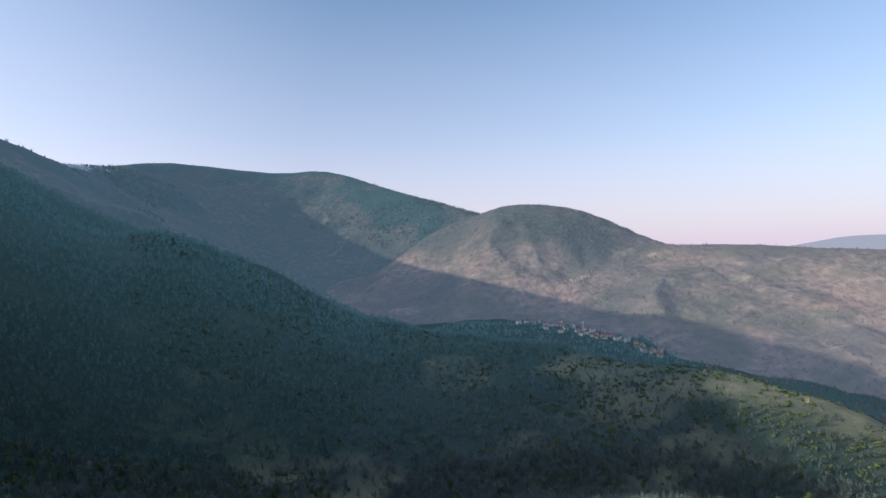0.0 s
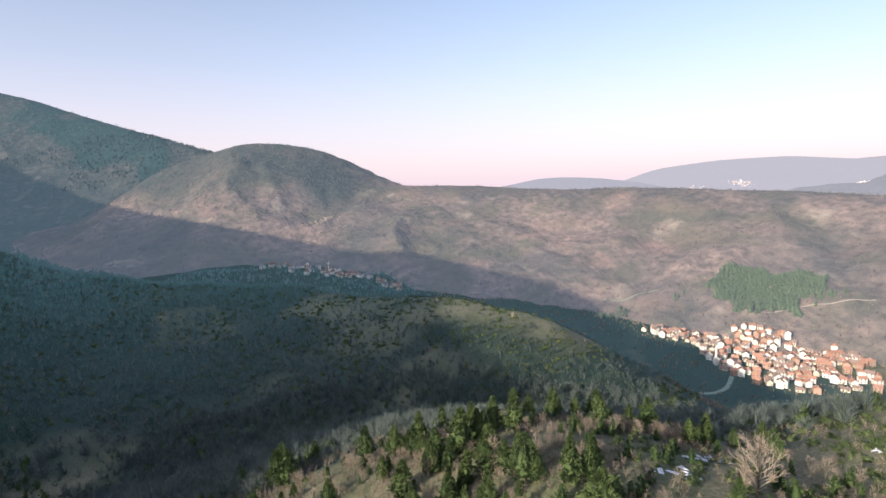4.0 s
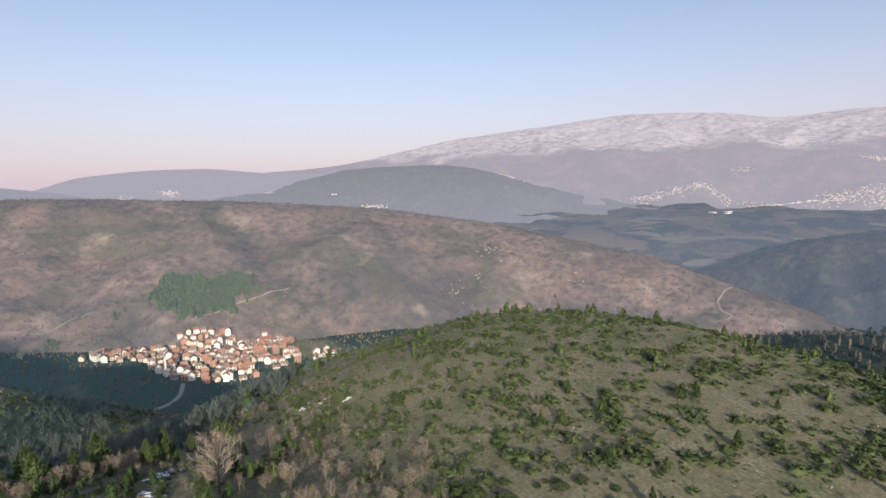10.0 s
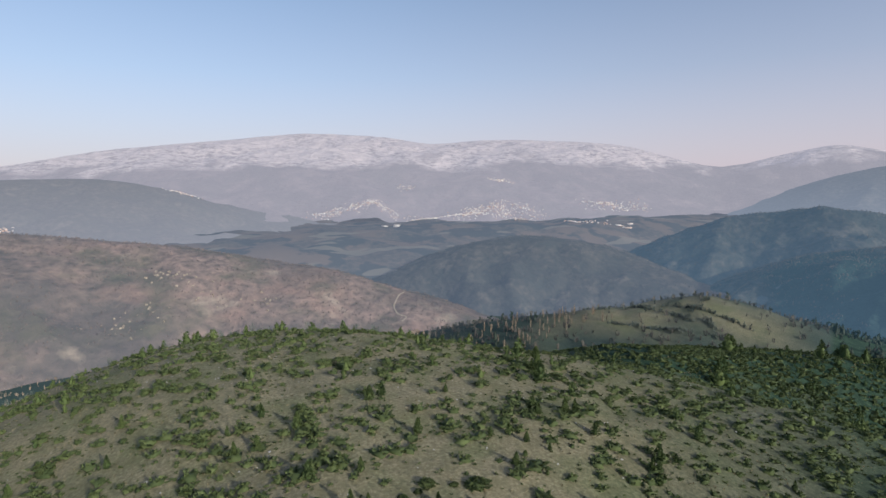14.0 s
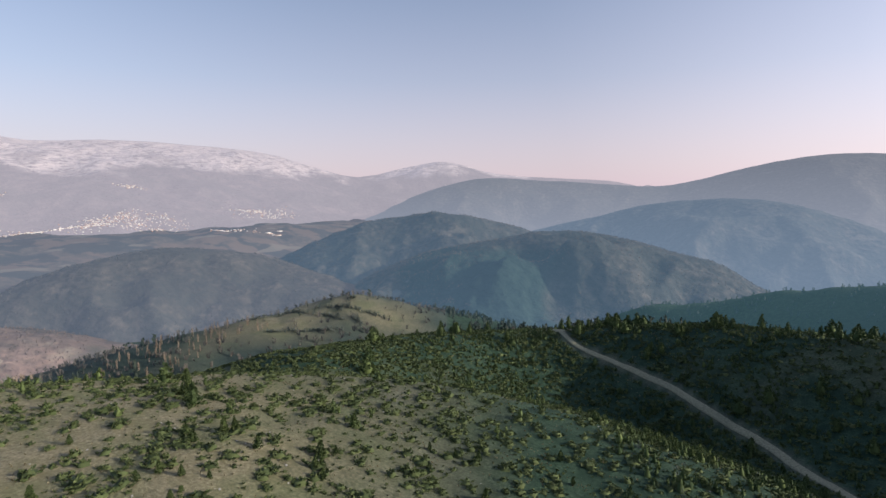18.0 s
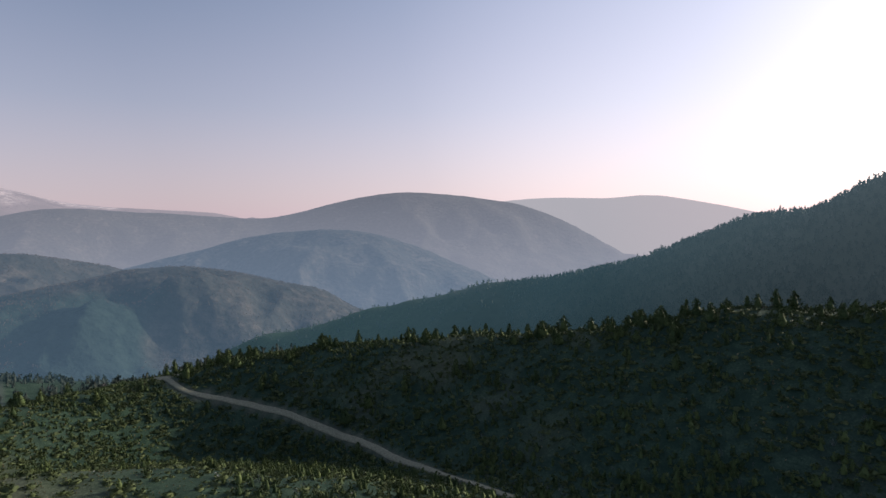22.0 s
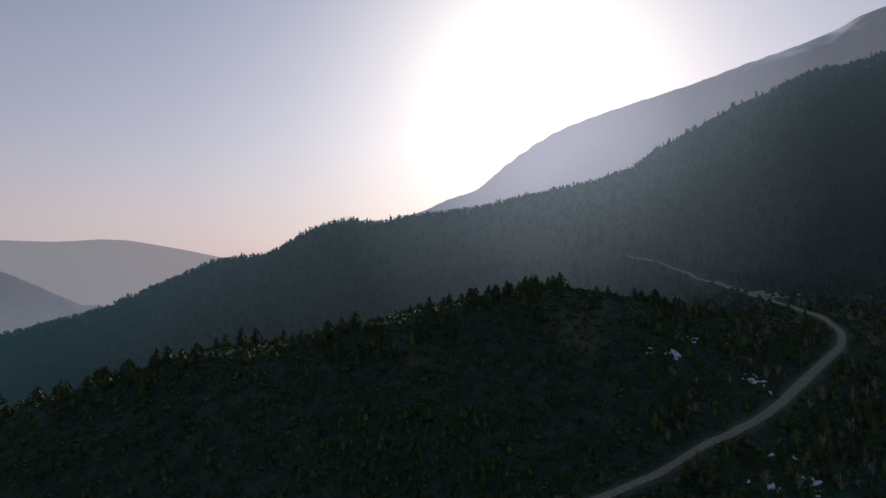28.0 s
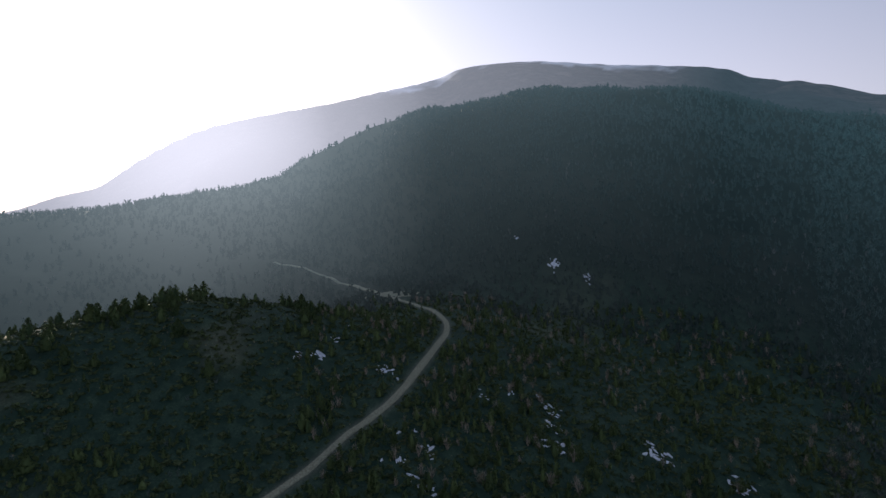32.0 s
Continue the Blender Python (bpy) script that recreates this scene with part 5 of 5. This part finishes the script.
for cx, cy, n, r in ((1073, 28, 7, 5.0), (1100, 69, 8, 6.0), (1021, -93, 7, 5.0), (941, 115, 9, 4.0), (1040, 0, 6, 4.0), (980, 90, 6, 4.0), (270, 1212, 8, 6.0), (328, 1241, 8, 6.5), (300, 1228, 8, 5.0), (340, 1180, 5, 5.0)):
    for k in range(n * 2):
        x, y = cx + rock_rs.normal(0, 18), cy + rock_rs.normal(0, 18)
        s = 0.7 * r * rock_rs.uniform(0.3, 0.8)
        ob = new("rock_outcrop", rock_kinds[k % 4])
        ob.matrix_basis = pose(x, y, float(east_height(x, y)) - s * 0.15, 0, 0, rock_rs.uniform(0, 360))
        ob.scale = (s, s * 0.8, s * rock_rs.uniform(0.7, 1.4))
        tagged(ob, "pale limestone outcrop on the wooded slope", "rock", "rocks on the far ridge")

# ---- houses ----
WALL_WHITE = plain("white_render", (0.80, 0.77, 0.71), 0.85, 0.12, 0.4, True)
WALL_CREAM = plain("cream_render", (0.70, 0.62, 0.50), 0.85, 0.15, 0.4, True)
WALL_BRICK = plain("orange_brick", (0.47, 0.31, 0.24), 0.9, 0.2, 0.8, True)
TILE = plain("clay_tiles", (0.47, 0.26, 0.19), 0.85, 0.35, 0.9, True)
TILE_OLD = plain("weathered_tiles", (0.33, 0.24, 0.205), 0.9, 0.4, 0.9, True)
SHEET_ROOF = plain("grey_sheet_roof", (0.26, 0.27, 0.29), 0.6, 0.2, 0.5, True)
GLASS = plain("dark_window_glass", (0.03, 0.035, 0.045), 0.15, 0.2, 1.0)
FRAME = plain("window_frame", (0.55, 0.50, 0.44), 0.6, 0.1, 1.0)
DOOR = plain("brown_door", (0.13, 0.075, 0.045), 0.6, 0.2, 2.0)
STONE = plain("minaret_stone", (0.72, 0.69, 0.63), 0.8, 0.12, 0.6)
LEAD = plain("lead_cap", (0.20, 0.21, 0.23), 0.5, 0.15, 1.0, metal=0.3)


def part(name, bm, material, parent, label=""):
    me = bpy.data.meshes.new(name)
    bm.to_mesh(me)
    bm.free()
    me.materials.append(material)
    ob = new(name, me)
    ob.parent = parent
    return tagged(ob, label) if label else ob


def box(bm, x0, x1, y0, y1, z0, z1):
    v = [bm.verts.new((x, y, z)) for z in (z0, z1) for x, y in ((x0, y0), (x1, y0), (x1, y1), (x0, y1))]
    for f in ((3, 2, 1, 0), (4, 5, 6, 7), (0, 1, 5, 4), (1, 2, 6, 5), (2, 3, 7, 6), (3, 0, 4, 7)):
        bm.faces.new([v[i] for i in f])
    return bm


def house(label, w, d, eaves, pitch, walls, tiles, storeys, hip=False, balcony=False):
    """A village house: walls with gables, a roof with eaves, a chimney, a door and windows on each storey."""
    root = new("house")
    w, d, eaves = w * 0.88, d * 0.88, eaves * 0.92
    rise = d / 2 * pitch
    bm = bmesh.new()
    lo = [bm.verts.new((x, y, -3.0)) for x, y in ((-w / 2, -d / 2), (w / 2, -d / 2), (w / 2, d / 2), (-w / 2, d / 2))]
    hi = [bm.verts.new((x, y, eaves)) for x, y in ((-w / 2, -d / 2), (w / 2, -d / 2), (w / 2, d / 2), (-w / 2, d / 2))]
    for i in range(4):
        bm.faces.new((lo[i], lo[(i + 1) % 4], hi[(i + 1) % 4], hi[i]))
    if not hip:
        g0, g1 = bm.verts.new((-w / 2, 0, eaves + rise)), bm.verts.new((w / 2, 0, eaves + rise))
        bm.faces.new((hi[3], hi[0], g0))
        bm.faces.new((hi[1], hi[2], g1))
    part("wall", bm, walls, root)
    over, thick = 0.55, 0.22
    drop = over * pitch
    bm = bmesh.new()
    ends = w / 2 + over
    ridge = w / 2 - d / 2 * 0.85 if hip else ends
    top = {}
    for lift in (0.0, thick):
        top[lift] = [bm.verts.new(p) for p in ((-ends, -d / 2 - over, eaves - drop + lift), (ends, -d / 2 - over, eaves - drop + lift), (ends, d / 2 + over, eaves - drop + lift), (-ends, d / 2 + over, eaves - drop + lift), (-ridge, 0, eaves + rise + lift), (ridge, 0, eaves + rise + lift))]
    for lift, flip in ((thick, False), (0.0, True)):
        t = top[lift]
        quads = [(t[0], t[1], t[5], t[4]), (t[2], t[3], t[4], t[5])] + ([(t[1], t[2], t[5]), (t[3], t[0], t[4])] if hip else [])
        for q in quads:
            bm.faces.new(q[::-1] if flip else q)
    a, b = top[0.0], top[thick]
    for i, j in ((0, 1), (2, 3)) + (((1, 2), (3, 0)) if hip else ((1, 5), (5, 2), (3, 4), (4, 0))):
        bm.faces.new((a[i], a[j], b[j], b[i]))
    part("roof", bm, tiles, root)
    bm = box(bmesh.new(), w * 0.2 - 0.35, w * 0.2 + 0.35, 0.4, 1.1, eaves, eaves + rise + 1.1)
    box(bm, w * 0.2 - 0.45, w * 0.2 + 0.45, 0.3, 1.2, eaves + rise + 1.1, eaves + rise + 1.25)
    part("chimney", bm, WALL_BRICK, root)
    step = eaves / storeys
    for s in range(storeys):
        zc = s * step + step * 0.55
        for k in range(2 if w < 12 else 4):
            xc = -w / 2 + w * (k + 0.5) / (2 if w < 12 else 4)
            for face in (-1, 1):
                if s == 0 and k == 0 and face == -1:
                    continue
                y0 = face * d / 2
                bm = box(bmesh.new(), xc - 0.62, xc + 0.62, min(y0, y0 + face * 0.07), max(y0, y0 + face * 0.07), zc - 0.78, zc + 0.78)
                win = part("window", bm, FRAME, root)
                part("pane", box(bmesh.new(), xc - 0.5, xc + 0.5, min(y0 + face * 0.07, y0 + face * 0.09), max(y0 + face * 0.07, y0 + face * 0.09), zc - 0.66, zc + 0.66), GLASS, win)
    xc = -w / 2 + w * 0.5 / (2 if w < 12 else 4)
    part("door", box(bmesh.new(), xc - 0.5, xc + 0.5, -d / 2 - 0.08, -d / 2, 0.0, 2.05), DOOR, root)
    if balcony:
        bm = box(bmesh.new(), -w * 0.3, w * 0.3, -d / 2 - 1.3, -d / 2, step - 0.18, step)
        box(bm, -w * 0.3, w * 0.3, -d / 2 - 1.3, -d / 2 - 1.2, step, step + 0.95)
        part("balcony", bm, WALL_WHITE, root)
    return tagged(root, label, "house")


def minaret(label, height, x, y, z):
    root = new("minaret")
    r = height * 0.045

    def ring(bm, r0, r1, z0, z1, sides=14):
        lo = [bm.verts.new((r0 * math.cos(2 * math.pi * k / sides), r0 * math.sin(2 * math.pi * k / sides), z0)) for k in range(sides)]
        hi = [bm.verts.new((r1 * math.cos(2 * math.pi * k / sides), r1 * math.sin(2 * math.pi * k / sides), z1)) for k in range(sides)]
        for k in range(sides):
            bm.faces.new((lo[k], lo[(k + 1) % sides], hi[(k + 1) % sides], hi[k]))
        bm.faces.new(hi)
        bm.faces.new(lo[::-1])
        return bm

    part("base", ring(bmesh.new(), r * 1.5, r * 1.1, -2, height * 0.16, 8), STONE, root)
    part("shaft", ring(bmesh.new(), r, r * 0.85, height * 0.16, height * 0.70), STONE, root)
    part("gallery", ring(ring(bmesh.new(), r * 0.85, r * 1.6, height * 0.67, height * 0.70), r * 1.6, r * 1.6, height * 0.70, height * 0.74), STONE, root)
    part("upper_shaft", ring(bmesh.new(), r * 0.7, r * 0.66, height * 0.74, height * 0.86), STONE, root)
    part("spire", ring(bmesh.new(), r * 0.85, r * 0.04, height * 0.86, height), LEAD, root)
    root.matrix_basis = pose(x, y, z)
    return tagged(root, label, "minaret")


def settle(models, spots, rs, height, turn0, group):
    fresh = [True] * len(models)
    for x, y in spots:
        k = rs.randint(len(models))
        q = turn0 + rs.choice([0, 90, 180, 270]) + rs.normal(0, 12)
        m = pose(x, y, float(height(np.array([x]), np.array([y]))[0]) + 0.2, 0, 0, q)
        if fresh[k]:
            models[k].matrix_basis = m
            models[k]["group"] = group
            fresh[k] = False
        else:
            copy_thing(models[k], m)
    for k, unused in enumerate(fresh):
        if unused:
            x, y = spots[0]
            models[k].matrix_basis = pose(x + 14, y + 9, float(height(np.array([x + 14]), np.array([y + 9]))[0]), 0, 0, turn0)
            models[k]["group"] = group


house_rs = np.random.RandomState(21)
sunny_models = [
    house("white two-storey house with a red tiled gable roof", 9.0, 7.4, 5.6, 0.62, WALL_WHITE, TILE, 2),
    house("white house with a hipped clay tile roof", 9.6, 8.0, 5.8, 0.55, WALL_WHITE, TILE, 2, True),
    house("cream house with weathered roof tiles", 8.0, 7.0, 4.6, 0.7, WALL_CREAM, TILE_OLD, 2),
    house("tall white house with a balcony and tiled roof", 9.5, 8.5, 8.4, 0.6, WALL_WHITE, TILE_OLD, 3, False, True),
    house("unplastered orange brick house with red roof", 9.0, 8.0, 6.0, 0.6, WALL_BRICK, TILE, 2),
    house("low cream barn with old tile roof", 9.8, 6.0, 3.2, 0.7, WALL_CREAM, TILE_OLD, 1),
]
spots = []
for i in range(-13, 16):
    for k in range(17):
        lat = i * 11.0 + (k % 2) * 5 + house_rs.normal(0, 2.2)
        dep = 686 + k * 11.8 + house_rs.normal(0, 2.2)
        blobs = ((-5, 788, 74, 84), (-92, 815, 50, 34), (84, 818, 36, 36), (76, 752, 36, 24), (143, 742, 20, 12), (20, 712, 40, 24))
        if any(((lat - a) / ra) ** 2 + ((dep - b) / rb) ** 2 < 1 for a, b, ra, rb in blobs):
            if house_rs.uniform() < 0.90:
                spots.append((0.843 * dep + 0.537 * lat, 0.537 * dep - 0.843 * lat))
spots += [(598, 560), (604, 545), (612, 532), (618, 543), (628, 520), (640, 507), (625, 531), (685, 281), (706, 271), (700, 286), (655, 313), (642, 318), (668, 300)]
settle(sunny_models, spots, house_rs, east_height, 32.0, "houses of the sunny village")
block = house("orange brick apartment house with red roof", 20.0, 11.0, 10.5, 0.5, WALL_BRICK, TILE, 4)
block.matrix_basis = pose(745, 384, float(east_height(745, 384)), 0, 0, -30)
block_two = house("wide brick house with hipped red roof", 15.0, 10.0, 8.0, 0.5, WALL_BRICK, TILE, 3, True)
block_two.matrix_basis = pose(752, 350, float(east_height(752, 350)), 0, 0, -30)
minaret("white stone minaret with a lead spire in the village", 30.0, 588, 436, float(ground_height(588, 436)))

shade_models = [
    house("white house with a grey roof in the mountain's shade", 9.0, 8.0, 5.8, 0.6, WALL_WHITE, SHEET_ROOF, 2),
    house("pale two-storey house with a dark tile roof", 10.0, 8.0, 5.6, 0.6, WALL_WHITE, TILE_OLD, 2, True),
    house("small cream house with a dark roof", 8.0, 7.0, 3.6, 0.7, WALL_CREAM, TILE_OLD, 1),
]
spots = []
for k in range(56):
    s = house_rs.uniform(0, 1)
    off = house_rs.normal(0, 22) * (1 - 0.4 * s)
    spots.append((150 + 205 * s + 0.6 * off, 1035 - 150 * s + 0.8 * off))
vx, vy = 745 + RND.normal(0, 70, 420), 400 + RND.normal(0, 90, 420)
stuff("bare_wood", "bare garden trees between the village houses", "woodland", twig_kinds, vx, vy, east_height(vx, vy) - 0.2, RND.uniform(2.5, 6.0, 420), TWIGS_PALE)
settle(shade_models, spots, house_rs, east_height, 20.0, "houses of the shaded village")
minaret("white minaret of the shaded village", 30.0, 241, 950, float(ground_height(241, 950)))

# ---- far towns on the plain ----
TOWN, tn_, tl_, tb_ = shader("town_walls", 0.85)
tg = tn_.new("ShaderNodeNewGeometry")
tl_.new(ramp(tn_, tl_, tg.outputs["Random Per Island"], [(0.0, (0.42, 0.25, 0.20)), (0.30, (0.56, 0.46, 0.42)), (0.50, (0.66, 0.62, 0.60)), (1.0, (0.78, 0.75, 0.74))]), tb_.inputs["Base Color"])
cube_v = [(x, y, z * 0.7) for x, y, z in [(-.5, -.4, -.3), (.5, -.4, -.3), (.5, .4, -.3), (-.5, .4, -.3), (-.5, -.4, .6), (.5, -.4, .6), (.5, .4, .6), (-.5, .4, .6)]]
cube_f = [(0, 1, 5), (0, 5, 4), (1, 2, 6), (1, 6, 5), (2, 3, 7), (2, 7, 6), (3, 0, 4), (3, 4, 7)]
roof_v = [(-.56, -.47, .41), (.56, -.47, .41), (.56, .47, .41), (-.56, .47, .41), (-.56, 0, .66), (.56, 0, .66)]
roof_f = [(8, 9, 13), (8, 13, 12), (10, 11, 12), (10, 12, 13), (9, 10, 13), (11, 8, 12)]
town_kind = [(cube_v + roof_v, cube_f + roof_f)]
shed_kind = [([(x * 3.4, y * 1.2, z * 0.8) for x, y, z in cube_v + roof_v], cube_f + roof_f)]
TOWNS = [(2700, -512, 2520, -866, 34, 150), (2420, -930, 2260, -1490, 55, 330), (2420, -1150, 2330, -1400, 40, 60), (2290, -1840, 2160, -2090, 40, 120), (3050, -1080, 3030, -1130, 25, 24), (2740, -1530, 2700, -1610, 30, 30),
         (1880, 560, 1850, 500, 18, 42), (2510, 110, 2490, 30, 25, 30), (2010, 745, 1990, 715, 10, 14), (2470, 2040, 2450, 1960, 30, 46), (2570, 1840, 2550, 1740, 25, 46), (2760, 1360, 2730, 1290, 20, 40), (3010, 1310, 2990, 1240, 20, 40),
         (1840, -1400, 1780, -1540, 25, 24)]
for x0, y0, x1, y1, wide, n in TOWNS:
    n = int(n * 1.8)
    s = np.round(RND.uniform(0, 1, n) * n / 7) * 7 / n
    tx = x0 + (x1 - x0) * s + RND.normal(0, wide * 0.8, n)
    ty = y0 + (y1 - y0) * s + RND.normal(0, wide * 0.8, n)
    stuff("town_houses", "distant town of pale houses with red roofs", "town", town_kind, tx, ty, far_height(tx, ty) + 1.5, RND.uniform(2.6, 5.4, n), TOWN)
for x0, y0, n in ((2070, -680, 4), (1735, -1590, 5), (1850, -1440, 3)):
    tx, ty = x0 + RND.normal(0, 22, n), y0 + RND.normal(0, 22, n)
    stuff("sheds", "long white sheds on the distant plain", "sheds", shed_kind, tx, ty, far_height(tx, ty) + 1, RND.uniform(5, 7.5, n), TOWN, turn=np.full(n, 1.1))
